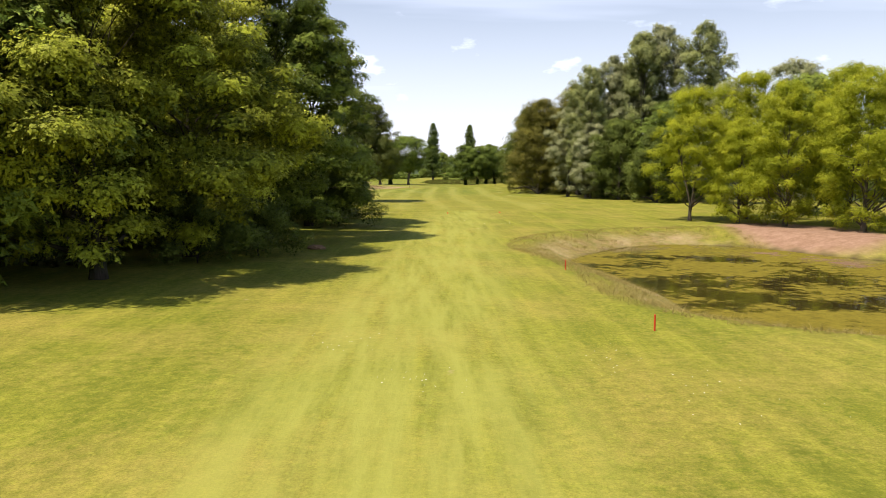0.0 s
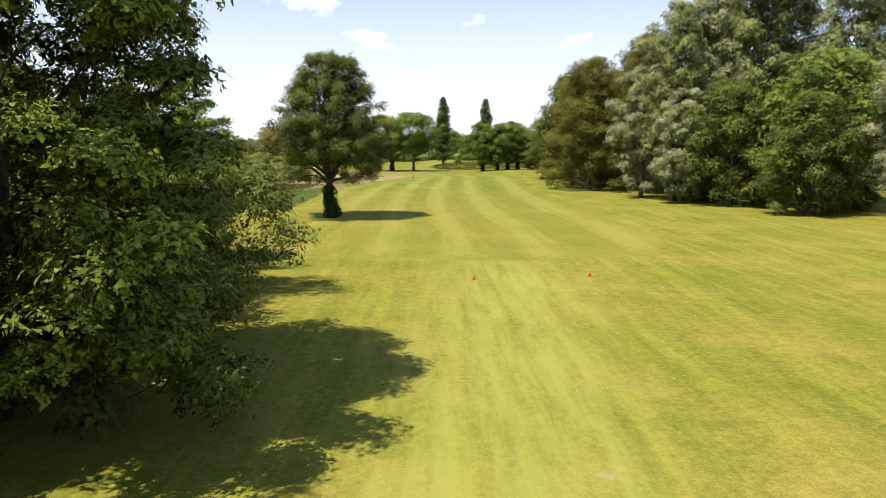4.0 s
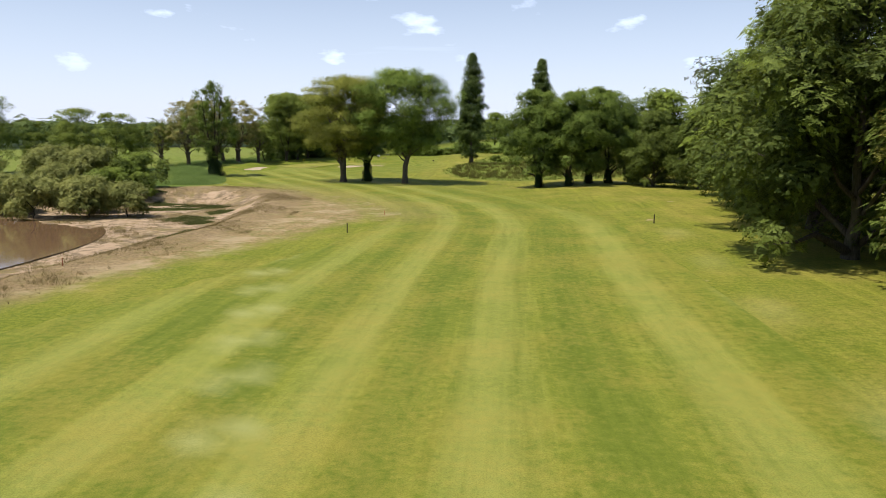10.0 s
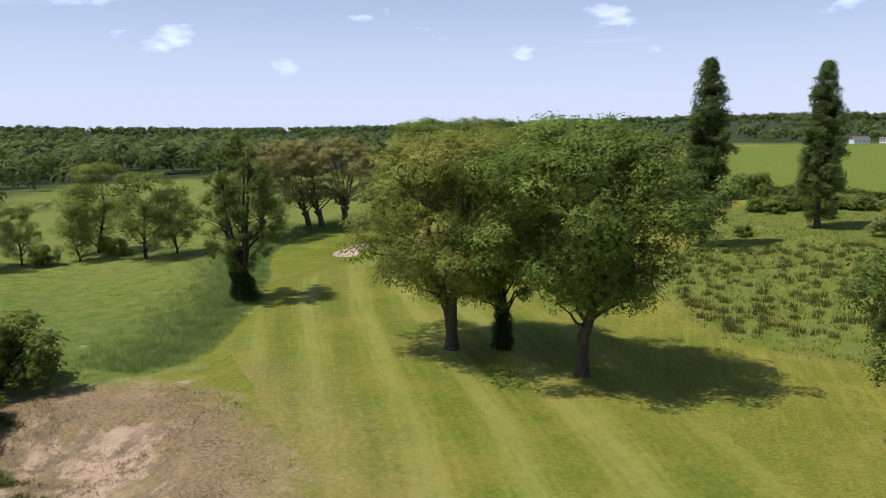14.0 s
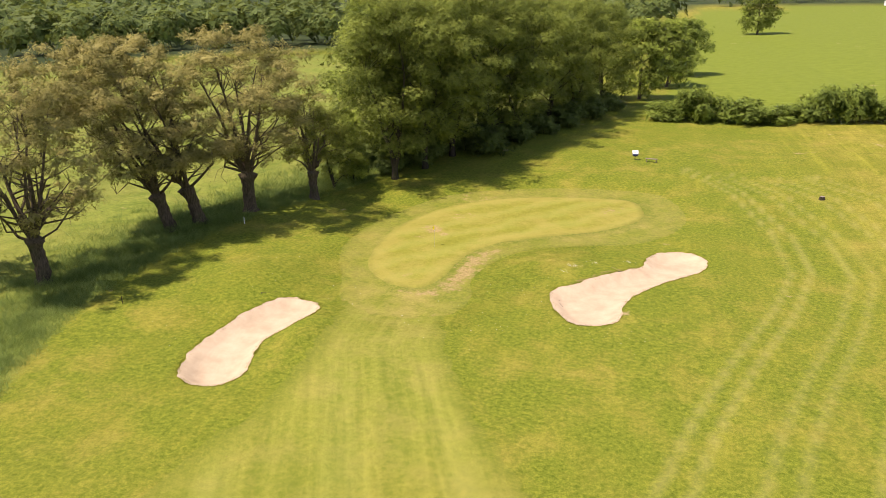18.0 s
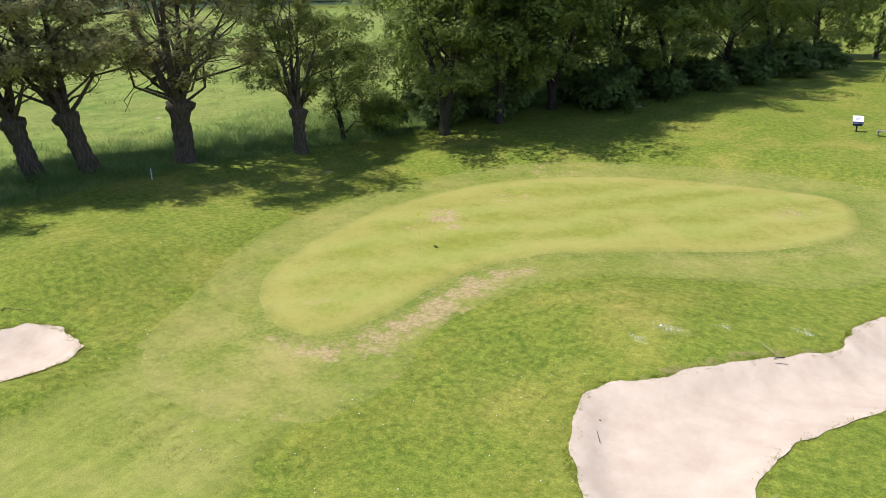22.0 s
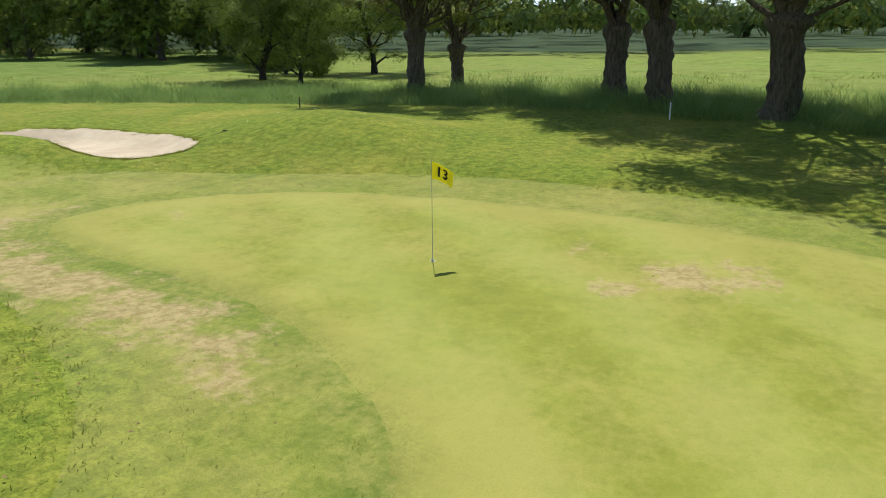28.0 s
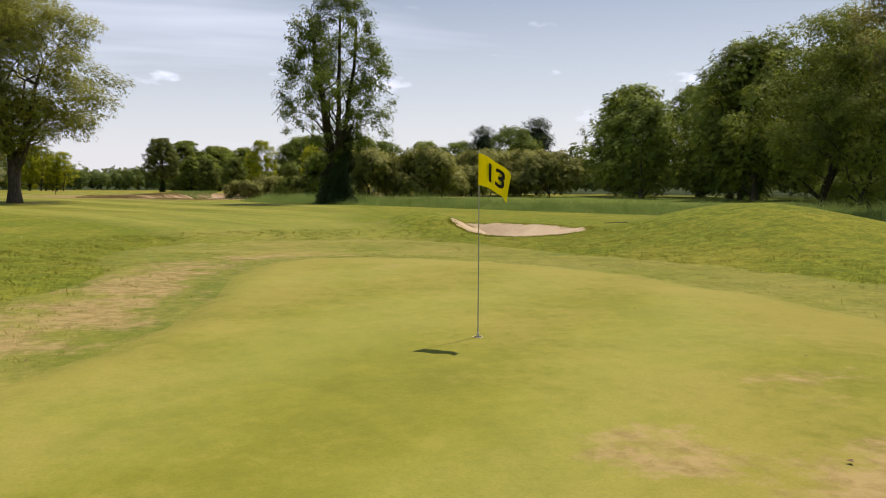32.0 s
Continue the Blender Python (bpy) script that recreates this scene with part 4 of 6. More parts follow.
def tree_kind(name, seed, h, r, low, profile, n_puffs, n_sprigs, size, leaf, bark, trunk_r, lean=0.0, limbs=16, puff=0.24, forks=1, twigs=0, ivy=0.0, ivy_mat=None,
              knob=0.0, label="", category="tree", hollow=0.55, slim=0.62, flat=0.85, core=7, cap=0.6, ragged=0.14, shell=0.22, limb_r=(0.38, 0.62), wild=0.5, loose=0.4, hang=0.12, leany=2.0, ivy_wide=1.0, crook=0.03, bole=0.0, limb_low=0.6):
    """One tree at the origin: a trunk with its limbs and a crown of leaf sprays."""
    rng = np.random.default_rng(seed)
    f = rng.uniform(0, 1, n_puffs) ** 0.9
    ang = rng.uniform(0, 2 * np.pi, n_puffs)
    prof = PROFILES[profile](f)
    rad = r * prof * np.sqrt(rng.uniform(shell, 1.0, n_puffs)) * 0.88
    rad = rad * np.clip(1 + ragged * rng.normal(size=n_puffs), 0.6, 1 + 1.6 * ragged)
    wob = 1 + 0.16 * np.sin(ang * 3 + seed) + 0.10 * np.sin(ang * 5 + f * 9)
    cz = low + (h - low) * f
    pr = r * puff * rng.uniform(0.6, 1.3, n_puffs) * (0.55 + 0.45 * prof)
    cz = np.minimum(cz + ragged * 0.12 * h * rng.normal(size=n_puffs) * f, h * rng.uniform(0.94, 1.0, n_puffs) - pr * 0.7)
    drift = lean * (cz / h) ** leany
    centres = np.stack([np.cos(ang) * rad * wob + drift, np.sin(ang) * rad * wob, cz], 1)
    # a clump that stands apart moves in to its neighbour
    away = np.linalg.norm(centres[:, None] - centres[None], axis=2) + np.eye(n_puffs) * 1e6
    near = away.argmin(1)
    gap = np.clip(away.min(1) - 1.15 * (pr + pr[near]), 0, None) / np.maximum(away.min(1), 0.01)
    centres = centres + (centres[near] - centres) * gap[:, None]
    weight = pr**2 / (pr**2).sum()
    pick = rng.choice(n_puffs, n_sprigs, p=weight)
    d = unit(rng, n_sprigs)
    up = rng.uniform(size=n_sprigs) < cap
    d[:, 2] = np.where(up, np.abs(d[:, 2]), d[:, 2]) * 0.9 + 0.12
    shell = (rng.uniform(hollow, 1.08, n_sprigs) * pr[pick])[:, None]
    pts = centres[pick] + d * shell * np.array([1, 1, flat])
    nrm = 0.95 * d + np.array([0, 0, 0.6])
    corners = sprigs(rng, pts, nrm / np.linalg.norm(nrm, axis=1)[:, None], size * 1.45, slim=slim, wild=wild, loose=loose, hang=hang)
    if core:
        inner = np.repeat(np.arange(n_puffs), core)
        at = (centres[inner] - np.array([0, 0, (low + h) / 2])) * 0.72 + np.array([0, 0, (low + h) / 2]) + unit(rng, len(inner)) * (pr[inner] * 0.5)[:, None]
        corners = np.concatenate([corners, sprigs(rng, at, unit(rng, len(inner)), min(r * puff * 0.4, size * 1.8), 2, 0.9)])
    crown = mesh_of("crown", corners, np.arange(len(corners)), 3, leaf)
    whole = (pts - np.array([0, 0, low + (h - low) * 0.4])) / np.array([r, r, (h - low) * 0.5])
    roof = d * np.array([1, 1, 1.2]) + 0.30 * whole
    # the inner leaves stay at 0, crown-deep shade put into their colour
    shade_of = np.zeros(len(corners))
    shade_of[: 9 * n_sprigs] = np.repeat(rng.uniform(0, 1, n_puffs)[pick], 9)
    give(crown, "bough_shade", shade_of)
    lay_over(crown, np.repeat(roof / (np.linalg.norm(roof, axis=1)[:, None] + 1e-6), 9, 0))
    # wood
    verts, quads = [], []
    top = low + (h - low) * (0.78 if profile in ("column", "cone", "egg") else 0.5)
    stems = []
    if bole:
        zs = np.linspace(-0.25, bole, 16)
        rr = trunk_r * (1.0 - 0.14 * zs / bole + knob * np.exp(-(((zs - bole * 0.94) / 0.55) ** 2)) + 0.5 * np.exp(-((zs + 0.2) / 0.35) ** 2))
        rr[-1] *= 0.55
        path = np.stack([lean * np.clip(zs / h, 0, 1) ** leany + 0.05 * np.sin(zs * 1.7 + seed), 0.06 * np.sin(zs * 1.3), zs], 1)
        first = len(verts)
        tube(path, rr, 14, verts, quads)
        for i in range(first, len(verts)):
            ring = path[(i - first) // 14]
            b = 2 * math.pi * ((i - first) % 14) / 14
            verts[i] = ring + (verts[i] - ring) * (1 + 0.10 * math.sin(3 * b + ring[2] * 1.1) + 0.09 * math.sin(5 * b - ring[2] * 2.3) + 0.07 * rng.normal())
        head = path[-3]
        for s in range(forks + 2):
            a = 6.28 * (s + rng.uniform(0.1, 0.9)) / (forks + 2)
            zt = low + (h - low) * rng.uniform(0.55, 0.85)
            k = np.linspace(0, 1, 8)
            wide = r * rng.uniform(0.25, 0.5)
            bend = rng.normal(0, 0.35, (8, 3)).cumsum(0) * k[:, None] * 0.5
            limb = head + np.stack([np.cos(a) * wide * k**0.8 + lean * 0.5 * k, np.sin(a) * wide * k**0.8, (zt - head[2]) * k], 1) + bend
            limb[:, 2] = np.maximum.accumulate(limb[:, 2] + 0.001 * np.arange(8))
            lr = trunk_r * rng.uniform(0.36, 0.5) * (1 - 0.86 * k**0.8)
            tube(limb, lr, 8, verts, quads)
            stems.append((limb, lr))
    for s in range(0 if bole else forks):
        a = rng.uniform(0, 6.28)
        spread = 0.0 if forks == 1 else r * 0.34
        fork = max(low * 0.55, 1.2) if forks > 1 else 0
        zs = np.linspace(-0.25, top, 9)
        k = np.clip((zs - fork) / (top - fork), 0, 1)
        off = rng.normal(0, 0.10 + 0.012 * h, (9, 2)).cumsum(0) * 0.25
        off[0] = off[1] = 0
        path = np.stack([np.cos(a) * spread * k + off[:, 0] + lean * np.clip(zs / h, 0, 1) ** leany, np.sin(a) * spread * k + off[:, 1], zs], 1)
        rr = trunk_r * (1 if forks == 1 else 0.72) * np.clip(1.0 - 0.78 * (zs / top), 0.12, 1)
        rr[0] *= 1.55
        rr[1] *= 1.12
        if knob:
            rr = rr * (1 + knob * np.exp(-((zs - low * 0.62) / 0.7) ** 2))
        tube(path, rr, 9, verts, quads)
        stems.append((path, rr))
    order = rng.permutation(n_puffs)[:limbs]
    ends = []
    for i in order:
        path, rr = stems[rng.integers(len(stems))]
        tip = centres[i]
        z0 = np.clip(tip[2] - rng.uniform(0.25, 0.6) * np.hypot(*(tip[:2] - path[4, :2])) - 1.0, max(low * limb_low, path[0, 2]), min(top, path[-1, 2]))
        root = np.array([np.interp(z0, path[:, 2], path[:, c]) for c in range(3)])
        r0 = np.interp(z0, path[:, 2], rr) * rng.uniform(*limb_r)
        run = np.linalg.norm(tip - root)
        mid = root + (tip - root) * 0.5 + np.array([0, 0, 0.12 * run]) + rng.normal(0, 0.12 + crook * run, 3)
        q = root + (tip - root) * 0.25 + np.array([0, 0, 0.06 * run]) + rng.normal(0, 0.06 + crook * 0.7 * run, 3)
        q3 = (mid + tip) / 2 + rng.normal(0, 0.12 + crook * run, 3)
        line = np.array([root, q, mid, q3, tip])
        tube(line, r0 * np.array([1, 0.8, 0.55, 0.34, 0.1]), 6, verts, quads)
        ends.append((line, r0))
    for _ in range(twigs):
        line, r0 = ends[rng.integers(len(ends))]
        s = line[rng.integers(2 if bole else 1, 5 if bole else 4)]
        e = s + unit(rng, 1)[0] * np.array([1, 1, 0.7]) * r * rng.uniform(0.2, 0.4) + np.array([0, 0, 0.4])
        run = np.linalg.norm(e - s)
        m, q = (s * (1 - f) + e * f + rng.normal(0, 0.12 + crook * 0.9 * run, 3) for f in (0.33, 0.68))
        tube([s, m, q, e], np.array([0.22 if bole else 0.3, 0.15 if bole else 0.2, 0.09, 0.05]) * r0, 4, verts, quads)
    wood = mesh_of("trunk", np.array(verts), np.array(quads), 4, bark, True)
    ob = new(name)
    tagged(ob, label, category)
    for part_name, me in (("trunk", wood), ("crown", crown)):
        new(part_name, me).parent = ob
    if ivy:
        n = int(2600 * ivy / 6 * ivy_wide)
        z = rng.uniform(0.05, 1, n) ** 1.15 * ivy
        path, rr = stems[0]
        cx, cy = np.interp(z, path[:, 2], path[:, 0]), np.interp(z, path[:, 2], path[:, 1])
        a = rng.uniform(0, 6.28, n)
        wide = (trunk_r * 1.0 + ivy * 0.10 * ivy_wide * (1 - z / ivy) ** 1.3 + 0.08) * rng.uniform(0.75, 1.15, n) * (1 + 0.22 * np.sin(a * 3 + z * 1.3) + 0.15 * np.sin(z * 2.9 + a))
        o = np.stack([np.cos(a), np.sin(a), 0.3 + 0 * a], 1)
        c = sprigs(rng, np.stack([cx + np.cos(a) * wide, cy + np.sin(a) * wide, z], 1), o, 0.2, slim=0.8)
        coat = mesh_of("ivy", c, np.arange(len(c)), 3, ivy_mat)
        lay_over(coat, np.repeat(o, 9, 0))
        new("ivy", coat).parent = ob
    return ob


def shrub_kind(name, seed, h, r, n_sprigs, size, leaf, bark, label, category="bush"):
    return tree_kind(name, seed, h, r, h * 0.12, "dome", 40, n_sprigs, size, leaf, bark, 0.07, limbs=7, puff=0.27, forks=3, label=label, category=category, core=3)


# dark end near black: shade inside the crown put into the leaf colour
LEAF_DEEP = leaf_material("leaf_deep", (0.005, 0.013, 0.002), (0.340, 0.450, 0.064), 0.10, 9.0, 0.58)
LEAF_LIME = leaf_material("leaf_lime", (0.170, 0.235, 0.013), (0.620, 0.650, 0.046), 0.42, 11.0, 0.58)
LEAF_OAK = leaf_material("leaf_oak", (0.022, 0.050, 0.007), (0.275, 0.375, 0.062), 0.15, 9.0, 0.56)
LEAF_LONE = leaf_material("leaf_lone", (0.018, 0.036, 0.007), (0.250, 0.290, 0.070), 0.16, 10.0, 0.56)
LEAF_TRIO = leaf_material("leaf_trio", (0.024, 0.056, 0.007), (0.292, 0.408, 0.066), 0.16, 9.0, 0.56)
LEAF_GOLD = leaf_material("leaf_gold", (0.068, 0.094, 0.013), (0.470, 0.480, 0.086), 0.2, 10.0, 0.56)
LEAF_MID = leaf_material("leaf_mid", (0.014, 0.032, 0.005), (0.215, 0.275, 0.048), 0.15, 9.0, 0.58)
# LEAF_DEEP's colour with a brighter light end: sun on the leaves painted in
LEAF_DEEP_LIT = leaf_material("leaf_deep_lit", (0.005, 0.013, 0.002), (0.640, 0.710, 0.070), 0.2, 9.0, 0.58)
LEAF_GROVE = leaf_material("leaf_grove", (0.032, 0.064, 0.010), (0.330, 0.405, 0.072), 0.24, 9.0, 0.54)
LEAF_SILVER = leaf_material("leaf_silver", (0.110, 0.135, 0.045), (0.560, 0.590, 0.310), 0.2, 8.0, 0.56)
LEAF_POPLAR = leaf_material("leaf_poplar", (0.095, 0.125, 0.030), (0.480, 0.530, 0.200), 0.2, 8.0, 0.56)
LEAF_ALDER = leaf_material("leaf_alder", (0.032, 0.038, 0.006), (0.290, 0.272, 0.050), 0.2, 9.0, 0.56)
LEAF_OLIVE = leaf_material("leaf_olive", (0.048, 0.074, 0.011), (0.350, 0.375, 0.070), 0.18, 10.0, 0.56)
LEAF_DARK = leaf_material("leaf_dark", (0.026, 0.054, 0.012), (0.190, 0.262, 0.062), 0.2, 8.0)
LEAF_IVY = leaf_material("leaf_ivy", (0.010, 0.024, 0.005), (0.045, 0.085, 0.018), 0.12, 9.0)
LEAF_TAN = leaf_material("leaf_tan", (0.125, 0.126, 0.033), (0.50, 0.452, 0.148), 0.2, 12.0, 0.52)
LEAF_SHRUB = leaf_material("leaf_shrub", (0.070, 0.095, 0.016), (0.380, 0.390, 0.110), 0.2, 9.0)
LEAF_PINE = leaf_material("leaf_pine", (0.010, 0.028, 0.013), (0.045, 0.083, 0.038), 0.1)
BARK = bark_material("bark_grey", (0.045, 0.036, 0.026), (0.15, 0.125, 0.095))
BARK_OAK = bark_material("bark_oak", (0.036, 0.027, 0.018), (0.165, 0.130, 0.090))
BARK_DARK = bark_material("bark_dark", (0.018, 0.014, 0.010), (0.075, 0.06, 0.045))

PLACED = []


def put(proto, x, y, turn=0.0, s=1.0, sz=None, z=None, label="", group="", sink=0.0):
    m = Matrix.LocRotScale((x, y, (ground_z(x, y) if z is None else z) - sink), Euler((0, 0, radians(turn))), (s, s, sz or s))
    ob = copy_thing(proto, m)
    tagged(ob, label, group=group)
    PLACED.append(ob)
    return ob


KINDS = {}


def kind(key, *args, **kw):
    KINDS[key] = tree_kind(*args, **kw)


kind("lime1", "broadleaf_tree", 1, 18.5, 8.6, 1.2, "broad", 120, 32000, 0.165, LEAF_DEEP_LIT, BARK_DARK, 0.34, limbs=40, puff=0.20, flat=0.6, slim=0.9, cap=0.75, hollow=0.3, core=40, ragged=0.04, shell=0.4, label="tall dense dark green broadleaf tree with boughs to the ground")
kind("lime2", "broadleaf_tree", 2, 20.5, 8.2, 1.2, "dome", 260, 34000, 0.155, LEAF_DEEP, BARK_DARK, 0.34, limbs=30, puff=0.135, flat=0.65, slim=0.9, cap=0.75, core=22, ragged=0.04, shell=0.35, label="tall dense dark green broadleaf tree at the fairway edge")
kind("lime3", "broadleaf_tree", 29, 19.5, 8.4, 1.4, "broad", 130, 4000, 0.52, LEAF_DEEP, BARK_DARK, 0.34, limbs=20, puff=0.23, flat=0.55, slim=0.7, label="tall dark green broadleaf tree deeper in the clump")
kind("lone", "oak_tree", 3, 18.8, 7.7, 4.3, "bell", 340, 40000, 0.145, LEAF_LONE, BARK_DARK, 0.55, limbs=46, twigs=60, puff=0.15, ragged=0.05, limb_low=0.95, slim=0.8, hollow=0.3, shell=0.4, flat=0.85, cap=0.5, core=20, ivy=3.6, ivy_mat=LEAF_IVY, label="lone round dark green tree with an ivy-clad trunk")
kind("bright1", "feathery_tree", 4, 17, 6.0, 2.6, "dome", 190, 15000, 0.19, LEAF_LIME, BARK, 0.26, limbs=34, puff=0.19, forks=2, slim=0.42, flat=0.75, hollow=0.25, cap=0.4, core=4, label="bright yellow-green feathery tree beside the pond")
kind("bright2", "feathery_tree", 5, 16, 5.8, 0.8, "dome", 190, 15000, 0.19, LEAF_LIME, BARK, 0.24, limbs=34, puff=0.19, slim=0.42, flat=0.75, hollow=0.25, cap=0.4, core=4, label="bright yellow-green feathery tree on the pond bank")
kind("silver1", "poplar_tree", 6, 36, 6.6, 3.0, "tallround", 260, 17000, 0.27, LEAF_SILVER, BARK, 0.42, limbs=30, puff=0.19, cap=0.3, slim=0.8, flat=1.0, hang=0.3, label="very tall grey-green poplar tree in a row")
kind("silver2", "poplar_tree", 7, 22, 6.0, 1.6, "tallround", 170, 17000, 0.23, LEAF_SILVER, BARK, 0.34, limbs=26, puff=0.2, label="silvery grey-green poplar tree at the rough's edge")
kind("tall", "poplar_tree", 8, 35, 6.2, 4.0, "tallround", 260, 17000, 0.27, LEAF_POPLAR, BARK, 0.42, limbs=30, puff=0.19, cap=0.3, slim=0.8, flat=1.0, hang=0.3, label="very tall mid-green poplar tree in a row")
kind("olive1", "alder_tree", 9, 26, 9.6, 0.4, "bell", 280, 26000, 0.215, LEAF_ALDER, BARK, 0.45, limbs=30, puff=0.17, label="large olive-brown leafy tree beside the fairway")
kind("mid1", "broadleaf_tree", 10, 18, 7.4, 0.4, "bell", 150, 11000, 0.31, LEAF_MID, BARK, 0.34, limbs=20, puff=0.24, label="dense mid-green broadleaf tree")
kind("mid2", "broadleaf_tree", 11, 18, 7.0, 2.2, "dome", 110, 3900, 0.56, LEAF_DEEP, BARK, 0.34, limbs=20, puff=0.24, label="dense green broadleaf tree in a small wood")
kind("trio1", "oak_tree", 12, 21.8, 9.8, 5.2, "round", 200, 34000, 0.185, LEAF_GOLD, BARK, 0.72, limbs=36, puff=0.19, forks=2, twigs=60, knob=0.35, core=12, label="pollarded oak with knobbly trunk and yellowish leaves")
kind("trio2", "oak_tree", 13, 20, 6.6, 4.6, "egg", 110, 16000, 0.22, LEAF_TRIO, BARK_DARK, 0.5, limbs=26, puff=0.22, forks=2, twigs=40, knob=0.4, ivy=4.5, ivy_mat=LEAF_IVY, core=4, label="slender pollarded oak with a bushy trunk")
kind("trio3", "oak_tree", 14, 22.8, 10.3, 6.2, "round", 210, 32000, 0.21, LEAF_TRIO, BARK, 0.7, limbs=40, puff=0.19, forks=2, twigs=60, core=12, label="large spreading oak with forked grey trunk")
kind("lombardy", "lombardy_poplar", 15, 32, 4.3, 1.6, "column", 340, 20000, 0.24, LEAF_DARK, BARK, 0.5, limbs=24, puff=0.27, flat=1.0, shell=0.4, core=14, label="tall narrow dark column of a Lombardy poplar")
kind("group", "broadleaf_tree", 16, 18, 6.8, 2.2, "broad", 140, 14000, 0.26, LEAF_OAK, BARK_DARK, 0.42, limbs=26, puff=0.23, forks=2, twigs=20, ivy=2.6, ivy_mat=LEAF_IVY, label="dark green tree with an ivy-clad trunk in a clump")
kind("ivytree", "ivy_clad_tree", 17, 21.5, 6.6, 4.2, "egg", 210, 15000, 0.17, LEAF_OAK, BARK_DARK, 0.5, limbs=70, limb_r=(0.25, 0.45), puff=0.16, ragged=0.18, hollow=0.1, flat=1.0, cap=0.3, forks=4, twigs=160, ivy=7.0, ivy_wide=1.7, ivy_mat=LEAF_IVY, core=0, wild=0.9, label="sparse many-stemmed tree with its foot wrapped in dark ivy")
kind("pollard1", "pollard_oak", 18, 19, 8.2, 5.6, "broad", 190, 15000, 0.15, LEAF_TAN, BARK_OAK, 0.56, bole=4.2, forks=3, limbs=70, limb_r=(0.35, 0.6), slim=0.9, puff=0.14, twigs=260, knob=0.55, crook=0.10, core=0, hollow=0.2, label="old oak with a stout trunk and thin brownish new leaves")
kind("pollard2", "pollard_oak", 19, 18, 6.2, 5.4, "broad", 160, 12500, 0.15, LEAF_TAN, BARK_OAK, 0.5, bole=3.8, limbs=54, limb_r=(0.35, 0.6), slim=0.9, puff=0.15, lean=5.0, leany=1.15, forks=2, twigs=220, knob=0.45, crook=0.10, core=0, hollow=0.2, label="leaning pollarded oak with thin brownish new leaves")
kind("pollard3", "pollard_oak", 20, 13, 4.6, 4.4, "dome", 90, 5000, 0.16, LEAF_OLIVE, BARK_OAK, 0.5, bole=3.4, limbs=32, limb_r=(0.4, 0.7), puff=0.18, forks=3, twigs=150, knob=0.6, crook=0.09, core=0, hollow=0.2, label="squat pollarded oak with dead stubs and sparse leaves")
kind("grove", "broadleaf_tree", 30, 18, 7.6, 1.4, "broad", 150, 12000, 0.2, LEAF_GROVE, BARK_DARK, 0.42, limbs=30, puff=0.2, forks=2, twigs=30, ragged=0.22, label="spreading dark green tree beside the meadow")
kind("wood1", "broadleaf_tree", 21, 22, 7.6, 3.8, "broad", 160, 15000, 0.2, LEAF_GROVE, BARK_DARK, 0.42, limbs=30, puff=0.2, ragged=0.2, forks=2, twigs=20, label="tall dark tree of the wood behind the green")
kind("fir", "fir_tree", 22, 20, 6.4, 1.0, "bell", 160, 5000, 0.42, LEAF_PINE, BARK_DARK, 0.3, limbs=20, puff=0.3, slim=0.3, label="dark conical fir tree above the bushes")
kind("far1", "broadleaf_tree", 27, 18, 7.4, 0.6, "broad", 110, 2900, 0.52, LEAF_OAK, BARK, 0.34, limbs=10, puff=0.25, core=3, label="dense mid-green broadleaf tree in the woods across the meadow")
kind("far2", "broadleaf_tree", 28, 18, 7.2, 1.2, "dome", 110, 2900, 0.52, LEAF_DEEP, BARK, 0.34, limbs=10, puff=0.25, core=3, label="dense green broadleaf tree in the woods across the meadow")
KINDS["shrub1"] = shrub_kind("willow_bush", 23, 4.8, 3.8, 2500, 0.29, LEAF_SHRUB, BARK_DARK, "rounded olive-green willow bush on the pond shore")
KINDS["shrub2"] = shrub_kind("bush", 24, 3.6, 3.0, 2300, 0.25, LEAF_DEEP, BARK_DARK, "dense green bush at the edge of the meadow")
KINDS["thicket"] = shrub_kind("bush", 31, 6.3, 5.2, 7000, 0.17, LEAF_MID, BARK_DARK, "tall dense green thicket at the edge of the mown grass")
KINDS["hedge"] = shrub_kind("hedge_bush", 25, 3.8, 3.3, 640, 0.48, LEAF_OAK, BARK_DARK, "dark green hedge bush at the field's edge")
KINDS["dark_shrub"] = shrub_kind("undergrowth_bush", 26, 3.2, 2.8, 900, 0.36, LEAF_DARK, BARK_DARK, "dark undergrowth bush beneath the trees")

